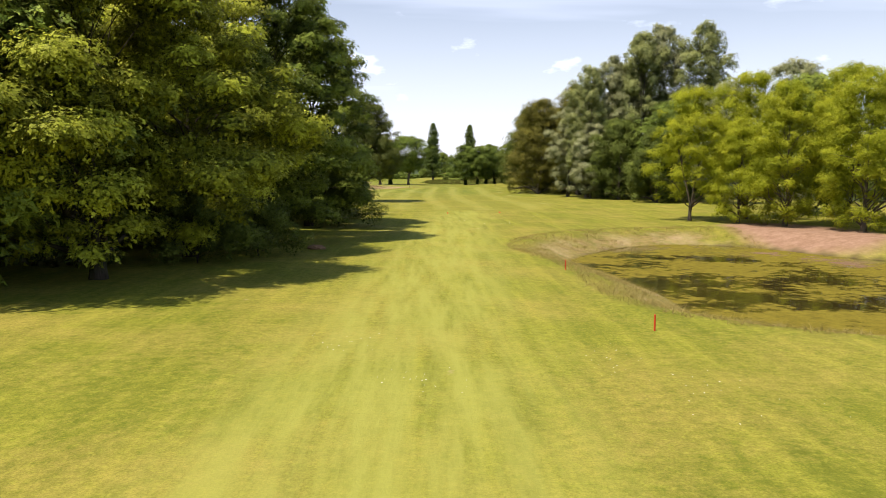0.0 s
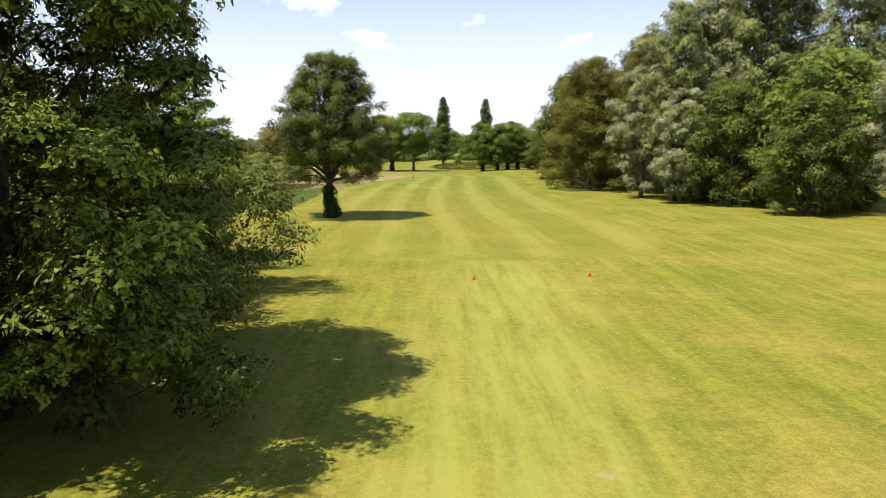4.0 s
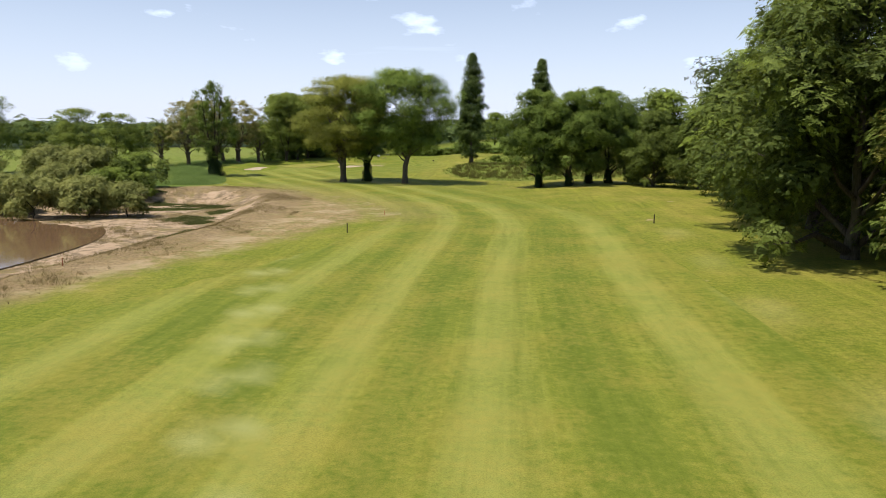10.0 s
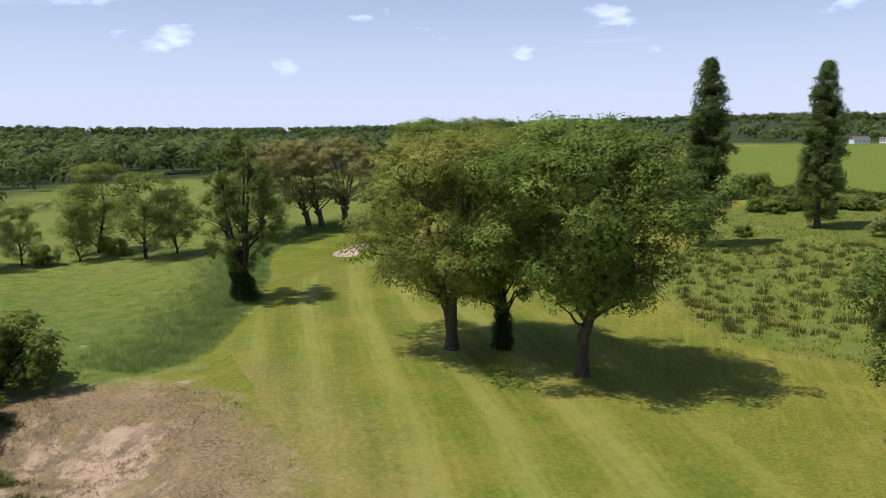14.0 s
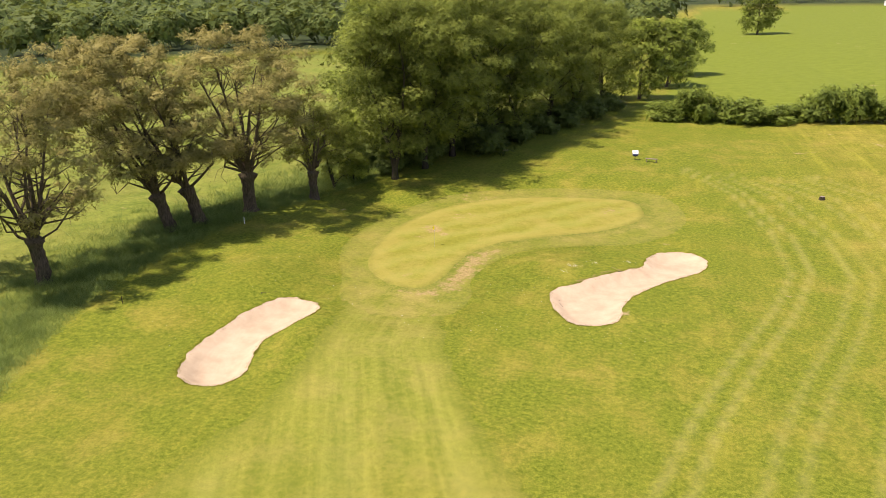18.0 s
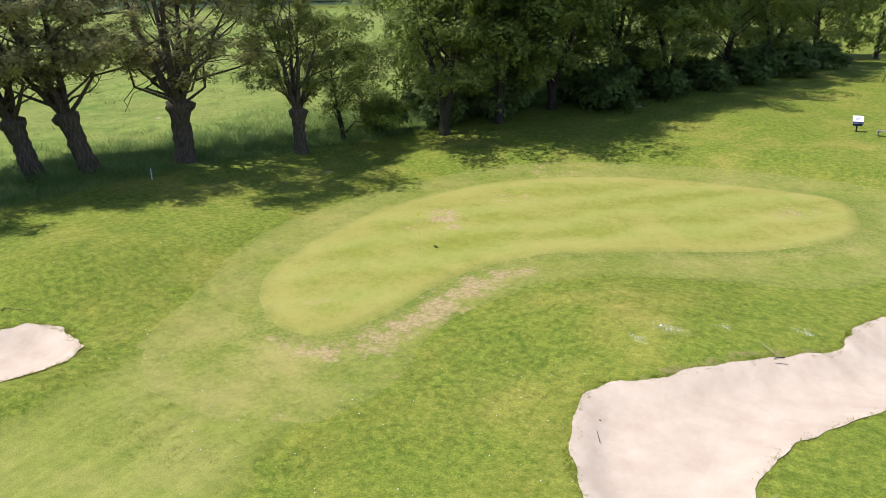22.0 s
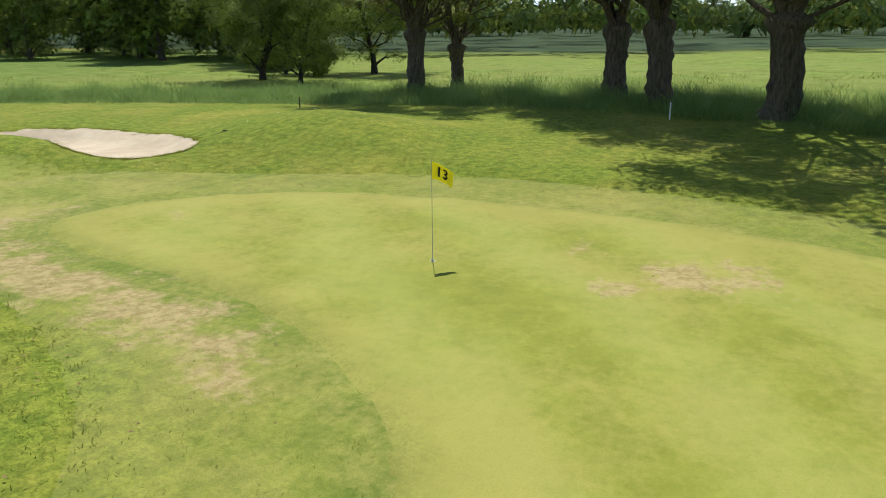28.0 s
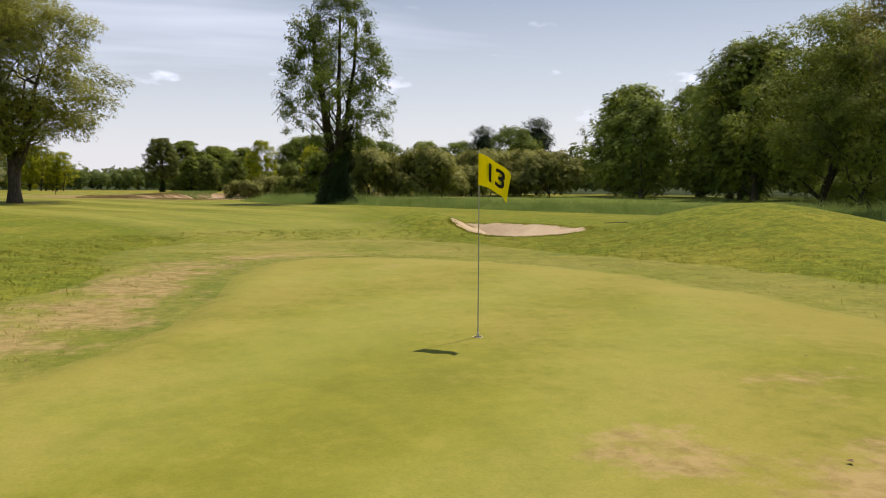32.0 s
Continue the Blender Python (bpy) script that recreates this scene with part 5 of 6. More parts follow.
TREES = [
    # the tall mass beside the first fairway stretch
    ("lime3", -22, -40.5, 80, 0.95), ("lime1", -16.8, -37.5, 10, 1.05), ("lime1", -15.6, -26, 130, 1.02), ("lime2", -13.0, -13, 40, 1.18), ("lime2", -11.9, 3.5, 200, 1.12), ("lime3", -27, -27, 75, 1.1),
    ("lime3", -27, -12, 310, 1.1), ("lime3", -26, 4, 250, 1.05), ("lime3", -31, -44, 160, 1.05), ("lime3", -38, -34, 20, 1.15), ("mid1", -25, 46, 90, 0.75), ("lime2", -18.0, 35.5, 15, 0.72), ("lime3", -22, 14, 60, 0.85), ("lime3", -24, 27, 0, 0.7),
    ("lime3", -33, -56, 90, 1.0), ("mid1", -36, 58, 10, 0.75), ("bright1", -46, 101, 60, 1.05), ("far2", -60, 90, 200, 1.1),
    ("lone", -10.9, 71.5, 30, 1.0, 1.06),
    # pond bank, bright trees
    ("bright1", 34.6, 16.5, 0, 1.0), ("bright1", 42.7, 18.5, 110, 1.13), ("bright2", 41.5, 5.5, 40, 1.03), ("bright2", 46, -2, 160, 1.05), ("bright1", 50, 8, 250, 1.1), ("bright2", 54, -8, 300, 1.1),
    ("bright2", 38.5, 11, 200, 0.8), ("far2", 56, 28, 60, 1.1), ("far2", 62, 14, 10, 1.1), ("silver2", 60, 42, 10, 1.1),
    # the tall row on the other side
    ("silver2", 36.6, 106, 0, 1.0), ("tall", 39.5, 98, 50, 0.88), ("silver1", 45.5, 101, 120, 0.93), ("silver2", 39.4, 94, 200, 0.8), ("tall", 51.6, 96, 260, 1.1), ("silver1", 58, 101, 10, 1.14),
    ("tall", 64, 92, 99, 1.14), ("mid1", 44.5, 88, 310, 1.0), ("mid1", 48, 72.5, 20, 0.85), ("silver2", 44, 118, 75, 1.1), ("silver1", 52, 112, 170, 0.95), ("far1", 55, 82, 15, 1.2), ("silver2", 60, 68, 99, 1.1),
    ("olive1", 33.6, 134.8, 0, 1.14, 1.04), ("olive1", 37.5, 152, 140, 1.22, 1.06), ("olive1", 43, 124, 220, 1.15), ("olive1", 45.5, 141, 60, 1.12), ("mid1", 37.5, 177, 30, 1.5), ("mid1", 41.5, 193, 100, 1.4), ("mid2", 44, 206, 170, 1.28), ("mid1", 45, 166, 200, 1.4),
    ("mid1", 44, 217, 250, 1.12), ("mid2", 49, 234, 10, 1.1), ("far2", 58, 150, 300, 1.4),
    ("group", 20, 258.5, 0, 1.0), ("group", 25.4, 257, 100, 0.95), ("group", 29.6, 261, 200, 1.0), ("group", 33.4, 262, 300, 0.97), ("mid1", 40, 254, 60, 0.75), ("mid1", 47, 250, 140, 0.8), ("mid2", 45, 270, 0, 1.0),
    ("far1", 54, 262, 40, 1.0),
    # the three oaks in the fairway and the two columns
    ("trio1", -19.4, 273, 0, 1.1, 1.0), ("trio2", -14.6, 274.6, 50, 1.0), ("trio3", -6, 268.2, 100, 1.0),
    ("lombardy", 6.4, 340, 0, 1.0), ("lombardy", 28.3, 363, 90, 1.0),
    ("ivytree", -51.3, 286.3, 30, 1.0),
    # meadow side
    ("grove", -86, 310.5, 20, 0.85, 0.84), ("grove", -84, 316.5, 70, 0.6, 0.66), ("grove", -95.3, 305.4, 110, 0.5, 0.55), ("grove", -101.5, 299.3, 210, 0.48, 0.55), ("grove", -108, 292, 300, 0.9, 1.03), ("grove", -99, 314, 250, 0.95, 0.92), ("far1", -115, 286, 200, 1.1), ("far1", -122, 278, 310, 1.2), ("far2", -112, 268, 20, 1.25),
    ("far1", -120, 254, 80, 1.25), ("far2", -128, 240, 150, 1.25), ("far1", -110, 240, 240, 1.0), ("far2", -118, 222, 330, 1.25), ("far1", -126, 205, 40, 1.25), ("far2", -130, 262, 70, 1.3), ("far1", -134, 222, 170, 1.3),
    ("fir", -108.5, 151, 0, 1.0), ("fir", -118, 169, 120, 1.05),
    ("far1", -104, 190, 0, 0.9), ("far2", -112, 172, 70, 0.8), ("far1", -104, 138, 140, 0.9), ("far2", -98, 120, 210, 0.95), ("far1", -88, 104, 280, 1.0), ("far2", -74, 104, 350, 1.0), ("bright2", -62, 110, 0, 1.0),
    ("far1", -66, 96, 20, 1.1), ("far1", -56, 82, 80, 1.0), ("far2", -82, 92, 150, 1.1),
    # oaks along the green
    ("pollard1", -76, 332.6, 0, 1.0), ("pollard3", -83.5, 331.7, 80, 0.95), ("pollard2", -73, 346.8, 214, 1.2, 1.05), ("pollard2", -71.4, 349.6, 228, 1.25, 1.08), ("pollard1", -68.6, 355.2, 60, 1.22, 1.04),
    ("pollard3", -64.2, 362.4, 20, 1.0), ("grove", -63.6, 367, 60, 0.55), ("wood1", -57.6, 373, 0, 1.16, 1.05), ("wood1", -55, 378, 90, 1.1, 1.0), ("wood1", -53, 385, 180, 1.16, 1.03), ("wood1", -49.5, 392, 260, 1.15, 1.02),
    ("wood1", -46.5, 401, 20, 1.15, 1.0), ("wood1", -42.5, 411, 110, 0.95), ("wood1", -39, 421, 200, 0.95), ("wood1", -35, 432, 290, 0.9), ("far2", -62, 383, 40, 1.25), ("far1", -60, 396, 130, 1.3),
    ("wood1", -54, 408, 220, 1.1), ("wood1", -50, 421, 310, 1.1), ("far2", -28, 446, 20, 0.9), ("far2", -22, 468, 120, 0.85), ("far1", -17, 492, 220, 0.8), ("far1", -42, 440, 70, 1.1),
    ("far2", 19, 642, 0, 1.25),
]
for key, x, y, turn, s, *tall in TREES:
    put(KINDS[key], x, y, turn, s, tall[0] if tall else None)
rng = random.Random(7)
for key, x, y, s in [("shrub1", -46, 221, 1.15), ("shrub1", -41.5, 223, 1.0), ("shrub1", -53, 219, 1.2), ("shrub1", -60, 224, 1.2), ("shrub1", -50, 228, 1.1), ("shrub1", -68, 226, 1.2), ("shrub1", -58, 234, 1.1),
                     ("shrub2", -53.3, 251.6, 1.75), ("shrub1", -60, 248.3, 1.5), ("shrub2", -52.7, 240, 1.3), ("shrub2", -48.6, 243.5, 1.1), ("shrub1", -68, 250, 1.5), ("shrub1", -93, 206, 1.9), ("shrub1", -86, 192, 1.8), ("shrub1", -97, 178, 2.1), ("shrub1", -104, 197, 2.0), ("shrub1", -100, 222, 1.8), ("shrub1", -74, 238, 1.2), ("shrub1", -84, 222, 1.2), ("shrub1", -78, 214, 1.7), ("shrub1", -89, 213, 1.9), ("shrub1", -98, 211, 1.9), ("shrub1", -71, 217, 1.4),
                     # the (-8.6, 3.2) thicket is added for the lime's low hanging boughs
                     ("thicket", -13, 8, 0.8), ("thicket", -8.6, 3.2, 0.9), ("thicket", -12.8, 15.5, 1.2), ("thicket", -12.8, 22.3, 1.3), ("thicket", -16, 29.5, 1.25), ("thicket", -11.0, -25.5, 0.62), ("thicket", -14, -29.5, 0.7), ("thicket", -12.4, -20, 0.5), ("shrub1", 50, 350, 0.9), ("shrub2", 32, 376, 0.8), ("shrub2", 23, 382, 0.8), ("shrub1", 38, 352, 0.8), ("shrub2", 14, 352, 0.6),
                     ("shrub2", -62.5, 371, 0.8), ("shrub2", -48, 388, 0.7), ("shrub2", -93, 311, 0.9), ("shrub2", -98, 300, 0.9)]:
    put(KINDS[key], x, y, rng.uniform(0, 360), s)
for i in range(30):
    put(KINDS["hedge"], -23 + i * 4.2, 422 - 0.12 * i * 4.2 + rng.uniform(-2.2, 2.2), rng.uniform(0, 360), rng.uniform(0.9, 1.4), rng.choice((0.65, 0.85, 1.05, 1.5)) * rng.uniform(0.9, 1.1), group="hedge along the field")
for i in range(26):
    put(KINDS["hedge"], 20 + i * 1.1 + rng.uniform(-2, 2), 392 - 0.1 * i + rng.uniform(-2, 2) if i > 12 else 386, rng.uniform(0, 360), rng.uniform(0.45, 1.0), group="hedge along the field")
for x, y in [(-21, -32), (-20, -20), (-19, -10), (-19, 2), (-20, 12), (-24, -38), (-26, -20), (-25, -4), (44, 96), (48, 110), (50, 122), (46, 140), (44, 158), (-59, 376), (-56, 381), (-52, 389), (-49, 396), (-45, 405), (-62, 379), (-42, 414), (-38, 424), (-50, 402), (-49, 387.5), (-45.5, 396), (-42.5, 404), (-39.5, 412), (-36.5, 420), (-33.5, 429), (46, 176), (46, 192), (56, 100), (54, 128), (52, 164), (38, 262), (58, 78)]:
    put(KINDS["dark_shrub"], x, y, rng.uniform(0, 360), rng.uniform(0.8, 1.3), group="undergrowth")
for k in KINDS.values():
    for o in (*k.children_recursive, k):
        bpy.data.objects.remove(o)


# ---- far woods ----
def far_woods(name, count, near, far, sprays, size, seed, tall):
    """Woods that close the view all round: many crowns of leaf sprays."""
    rng = np.random.default_rng(seed)
    a, d = rng.uniform(0, 2 * np.pi, count * 6), near + (far - near) * rng.uniform(0, 1, count * 6) ** 1.5
    x, y = -20 + d * np.cos(a), 220 + d * np.sin(a) * 1.15
    gap = sdf(x, y, WOOD_EDGE)
    keep = (gap > 2) & ~((x > 330) & (y > 300) & (y < 1000) & (rng.uniform(size=len(x)) < 0.75))
    x, y = x[keep][:count], y[keep][:count]
    tree_h = rng.uniform(0.65, 1.1, len(x)) * tall
    z = height(x, y)
    k = sprays
    cx, cy, ch = np.repeat(x, k), np.repeat(y, k), np.repeat(tree_h, k)
    d = unit(rng, len(cx))
    d[:, 2] = np.abs(d[:, 2]) * 1.1 - 0.3
    rr = rng.uniform(0.75, 1.1, len(cx)) * ch * 0.44
    p = np.stack([cx + d[:, 0] * rr, cy + d[:, 1] * rr, np.repeat(z, k) + ch * 0.55 + d[:, 2] * ch * 0.45], 1)
    tri = sprigs(rng, p, d + np.array([0, 0, 0.5]), size, 2, 0.8)
    me = mesh_of(name, tri, np.arange(len(tri)), 3, LEAF_FAR)
    lay_over(me, np.repeat(d, 6, 0).astype(np.float32))
    ob = new(name, me)
    tagged(ob, "distant green woods reaching to the low hills", "woods", kind="stuff")


LEAF_FAR = leaf_material("leaf_far", (0.060, 0.100, 0.026), (0.235, 0.300, 0.076), 0.2, 1.6, 0.66)
far_woods("woods", 1700, 90, 470, 100, 1.35, 5, 15)
far_woods("far_woods", 5200, 330, 1900, 22, 4.6, 6, 16)
far_woods("hill_woods", 3800, 1500, 2500, 22, 6.0, 8, 11)


# ---- tall grass, rushes, weeds, flowers ----
def blades(rng, x, y, tall, wide, spread, per, lean=0.45, lift=-0.02):
    """Grass tufts at x, y: corners of upright pointed blades."""
    n = len(x)
    bx, by = np.repeat(x, per) + rng.normal(0, spread, n * per), np.repeat(y, per) + rng.normal(0, spread, n * per)
    bz = height(bx, by)
    h = np.repeat(tall, per) * rng.uniform(0.55, 1.15, n * per)
    a = rng.uniform(0, 6.28, n * per)
    s = np.stack([np.cos(a), np.sin(a), 0 * a], 1) * (wide * rng.uniform(0.6, 1.4, n * per))[:, None]
    base = np.stack([bx, by, bz + lift], 1)
    tip = base + np.stack([rng.normal(0, lean, n * per) * h, rng.normal(0, lean, n * per) * h, h], 1)
    return np.stack([base - s, base + s, tip], 1).reshape(-1, 3)


def blade_material(name, dark, light):
    m, t, out = shade(name)
    r = node(t, "ShaderNodeNewGeometry").outputs["Random Per Island"]
    c = mixc(t, math2(t, "ADD", math2(t, "MULTIPLY", r, 0.6), math2(t, "MULTIPLY", remap(t, noise_tex(t, 0.35, 4.0), 0.3, 0.7), 0.4)), dark, light)
    d = node(t, "ShaderNodeBsdfDiffuse")
    t.links.new(c, d.inputs[0])
    tr = node(t, "ShaderNodeBsdfTranslucent")
    t.links.new(c, tr.inputs[0])
    mx = node(t, "ShaderNodeMixShader", Fac=0.45)
    t.links.new(d.outputs[0], mx.inputs[1])
    t.links.new(tr.outputs[0], mx.inputs[2])
    t.links.new(mx.outputs[0], out.inputs[0])
    return m


def stuff(name, corners, material, label, category):
    ob = new(name, mesh_of(name, corners, np.arange(len(corners)), 3, material))
    return tagged(ob, label, category, kind="stuff")


def lumpy(x, y, size, seed):
    """Uneven growth, 0 to 1, in clumps of about that size."""
    r = np.random.default_rng(seed)
    v = sum(np.sin((x * math.cos(a) + y * math.sin(a)) * k / size + p) for a, k, p in zip(r.uniform(0, 6.28, 9), r.uniform(1.2, 7.0, 9), r.uniform(0, 6.28, 9)))
    return np.clip(0.5 + v / 6.0, 0, 1)


def scatter(rng, n, x0, x1, y0, y1, test):
    x, y = rng.uniform(x0, x1, n), rng.uniform(y0, y1, n)
    k = test(x, y)
    return x[k], y[k]


def tall_grass():
    rng = np.random.default_rng(31)
    mat = blade_material("meadow_blades", (0.115, 0.165, 0.024), (0.29, 0.335, 0.075))
    verge = blade_material("verge_blades", (0.110, 0.185, 0.040), (0.330, 0.430, 0.135))
    x, y = scatter(rng, 6000, -112, -38, 255, 392, lambda x, y: sdf(x, y, MEADOW) < -0.1)
    edge = -sdf(x, y, MEADOW)
    k = rng.uniform(size=len(x)) < np.clip(1.25 - edge / 45, 0.25, 1) * np.clip(0.25 + 1.1 * lumpy(x, y, 3.0, 3), 0, 1)
    x, y = x[k], y[k]
    stuff("meadow_grass", blades(rng, x, y, rng.uniform(0.15, 0.4, len(x)) * (0.35 + 1.0 * lumpy(x, y, 2.2, 5)), 0.022, 0.3, 7, 0.85), mat, "tall green meadow grass with pale seed heads", "grass")
    x, y = scatter(rng, 7000, -2, 50, 276, 400, lambda x, y: sdf(x, y, ROUGH_R) < -0.5)
    stuff("rough_grass", blades(rng, x, y, rng.uniform(0.25, 0.6, len(x)), 0.04, 0.2, 5), mat, "uncut rough grass on the slope beside the fairway", "grass")
    rush = blade_material("rush_blades", (0.075, 0.090, 0.018), (0.25, 0.225, 0.065))
    x, y = scatter(rng, 520, 2, 44, 286, 340, lambda x, y: sdf(x, y, ROUGH_R) < -2)
    stuff("rushes", blades(rng, x, y, rng.uniform(0.6, 1.0, len(x)), 0.035, 0.32, 46, 0.3), rush, "olive tufts of rushes in the rough", "rushes")
    straw = blade_material("straw_blades", (0.26, 0.22, 0.06), (0.48, 0.40, 0.15))
    x, y = scatter(rng, 46000, 2, 34, -62, 8, lambda x, y: (sdf(x, y, WATER_A) > 0.2) & (sdf(x, y, WATER_A) < 6.2))
    k = rng.uniform(size=len(x)) < 0.75
    stuff("bank_grass", blades(rng, x[k], y[k], rng.uniform(0.10, 0.30, k.sum()) * (0.4 + 0.9 * lumpy(x[k], y[k], 1.5, 9)), 0.014, 0.16, 5, 0.9), straw, "dry straw-coloured grass on the pond bank", "grass")
    x, y = scatter(rng, 60000, -66, -8, 150, 262, lambda x, y: (sdf(x, y, BASIN) < 9) & (sdf(x, y, WATER_B) > 1.5))
    k = np.sin(x * 0.5 + np.sin(y * 0.4)) + np.cos(y * 0.37 + x * 0.2) + rng.normal(0, 0.8, len(x)) > 0.35
    stuff("dry_weeds", blades(rng, x[k], y[k], rng.uniform(0.08, 0.34, k.sum()) * (0.4 + 1.1 * lumpy(x[k], y[k], 1.8, 21)), 0.02, 0.2, 5, 0.6), blade_material("dry_weed_blades", (0.085, 0.075, 0.028), (0.36, 0.28, 0.12)), "dry brown weeds on the bare bank", "weeds")
    weed = blade_material("weed_blades", (0.06, 0.08, 0.022), (0.185, 0.195, 0.065))
    xs, ys = [], []
    for cx, cy, rx, ry in WEEDS:
        a, d = rng.uniform(0, 6.28, 420), np.sqrt(rng.uniform(0, 1, 420))
        xs.append(cx + np.cos(a) * d * rx * (1 + 0.3 * np.sin(a * 4)))
        ys.append(cy + np.sin(a) * d * ry * (1 + 0.3 * np.cos(a * 3)))
    x, y = np.concatenate(xs), np.concatenate(ys)
    stuff("pond_weeds", blades(rng, x, y, rng.uniform(0.08, 0.28, len(x)), 0.04, 0.16, 8, 0.9), weed, "dark green low weeds on the dried pond bed", "weeds")
    x, y = scatter(rng, 5200, -31, -19, 82, 140, lambda x, y: (sdf(x, y, FAIRWAY) > 1.5) & (sdf(x, y, BASIN) > -2.5))
    stuff("bank_edge_grass", blades(rng, x, y, rng.uniform(0.3, 0.7, len(x)) * (0.4 + lumpy(x, y, 1.8, 17)), 0.018, 0.25, 8, 0.6), verge, "tall green grass along the edge of the pond bank", "grass")
    # oaks: long grass round the trunks
    x, y = scatter(rng, 95000, -98, -40, 258, 400, lambda x, y: (sdf(x, y, MEADOW) > -13) & (sdf(x, y, MEADOW) < 0.2))
    k = rng.uniform(size=len(x)) < np.clip(1.3 + sdf(x, y, MEADOW) / 9.0, 0.08, 1)
    x, y = x[k], y[k]
    stuff("verge_grass", blades(rng, x, y, rng.uniform(0.4, 0.95, len(x)) * (0.35 + 1.0 * lumpy(x, y, 1.6, 8)) * np.clip(0.5 - 0.2 * sdf(x, y, MEADOW), 0.4, 1.15), 0.015, 0.3, 12, 0.75), verge, "long dark grass under the row of oaks", "grass")


def collar_tufts():
    """Coarse short grass between the green and the bunkers."""
    rng = np.random.default_rng(43)
    x, y = scatter(rng, 42000, -56, -30, 331, 362, lambda x, y: (sdf(x, y, GREEN) > 0.05) & (sdf(x, y, GREEN) < 9) & (sdf(x, y, BUNKER_B) > 0.5) & (sdf(x, y, BUNKER_A) > 0.5))
    k = rng.uniform(size=len(x)) < 0.25 + 0.75 * lumpy(x, y, 0.9, 12)
    x, y = x[k], y[k]
    stuff("short_grass", blades(rng, x, y, rng.uniform(0.035, 0.07, len(x)), 0.007, 0.05, 5, 0.9, 0.03), blade_material("short_blades", (0.085, 0.125, 0.012), (0.36, 0.365, 0.075)), "coarse short grass round the putting green", "grass")


collar_tufts()


def bunker_fringe():
    """Uncut grass that hangs over the bunkers' rims."""
    rng = np.random.default_rng(37)
    xs, ys = [], []
    for loop in (BUNKER_A, BUNKER_B):
        seg = np.roll(loop, -1, 0) - loop
        i = rng.integers(0, len(loop), 900)
        p = loop[i] + seg[i] * rng.uniform(0, 1, (900, 1))
        out = np.stack([seg[i, 1], -seg[i, 0]], 1) / (np.hypot(seg[i, 0], seg[i, 1])[:, None] + 1e-6)
        clump = np.sin(i * 0.9) + 0.7 * np.sin(i * 0.37 + 1)
        p = p + out * (rng.normal(0.0, 0.10, 900) - 0.07 * clump)[:, None]
        xs.append(p[:, 0])
        ys.append(p[:, 1])
    x, y = np.concatenate(xs), np.concatenate(ys)
    stuff("bunker_fringe", blades(rng, x, y, rng.uniform(0.04, 0.11, len(x)), 0.014, 0.07, 6, 1.0), blade_material("fringe_blades", (0.12, 0.14, 0.018), (0.34, 0.34, 0.06)), "ragged grass overhanging the bunker rims", "grass")


bunker_fringe()


def flecks():
    """Daisies and fallen leaves, too many to count."""
    rng = np.random.default_rng(41)

    def flat(x, y, size, lift):
        z = height(x, y) + lift
        a = rng.uniform(0, 6.28, len(x))
        d = size * rng.uniform(0.6, 1.3, len(x))
        o = [np.stack([x + np.cos(a + k) * d, y + np.sin(a + k) * d, z + rng.uniform(0, 0.02, len(x))], 1) for k in (0, 2.1, 4.2)]
        return np.stack(o, 1).reshape(-1, 3)

    def patches(centres, n, s):
        x = np.concatenate([cx + rng.normal(0, s * f, n) for cx, cy, f in centres])
        y = np.concatenate([cy + rng.normal(0, s * f, n) for cx, cy, f in centres])
        return x, y

    x, y = patches([(-2.2, -52.7, 0.9), (0.4, -57, 0.8), (6, -55, 0.9), (9, -58, 1.2), (-31.5, 337.5, 1.5), (-36, 341, 1.6), (-50, 337, 1.2), (-38, 335, 2), (12, 12, 2), (8, 5, 2), (-28, 334, 1.6), (-43, 333, 2), (16, 20, 3), (-58, 338, 2.2), (-60, 330, 2.5)], 26, 1.0)
    for px, py, n in [(-32.5, 346.6, 60), (-33.0, 345.3, 40), (-32.0, 346.6, 45), (-30.5, 348.1, 35), (-27.6, 349.7, 60)]:
        x, y = np.append(x, rng.normal(px, 0.26, n)), np.append(y, rng.normal(py, 0.16, n))
    stuff("daisies", flat(x, y, 0.022, 0.06), plain("daisy_white", (0.8, 0.8, 0.76), 0.7, 0.05), "small white daisies in the mown grass", "flowers")
    x, y = patches([(-41.6, 259, 1.0), (-40.2, 260.4, 0.7), (-38.5, 256.5, 0.4)], 150, 0.9)
    c = flat(x, y, 0.032, 0.3)
    stuff("white_flowers", c, plain("flower_white", (0.75, 0.75, 0.7), 0.7, 0.05), "patch of white flowers at the meadow's edge", "flowers")
    x, y = patches([(-30, 332, 4), (-24, 335, 4), (-22, 342, 3), (-17, 340, 4), (-33, 328, 4), (-58, 331, 3.5), (-55, 319, 3), (-60, 325, 3), (-38, 349, 2), (-19, 350, 4)], 90, 1.0)
    gx, gy = scatter(rng, 26, -51, -38, 342, 366, lambda x, y: sdf(x, y, GREEN) < -0.4)
    stuff("dead_leaves", flat(gx, gy, 0.024, 0.125), plain("leaf_brown", (0.15, 0.09, 0.04), 0.8, 0.4, 30), "curled brown leaves lying on the putting green", "leaves")
    stuff("fallen_leaves", flat(x, y, 0.03, 0.05), plain("leaf_litter", (0.20, 0.12, 0.05), 0.8, 0.4, 30), "brown fallen leaves scattered on the grass", "leaves")


tall_grass()
flecks()


# ---- small things of the course ----
def part(name, bm, material, parent, label=""):
    me = bpy.data.meshes.new(name)
    bm.to_mesh(me)
    bm.free()
    me.materials.append(material)
    ob = new(name, me)
    ob.parent = parent
    return tagged(ob, label)


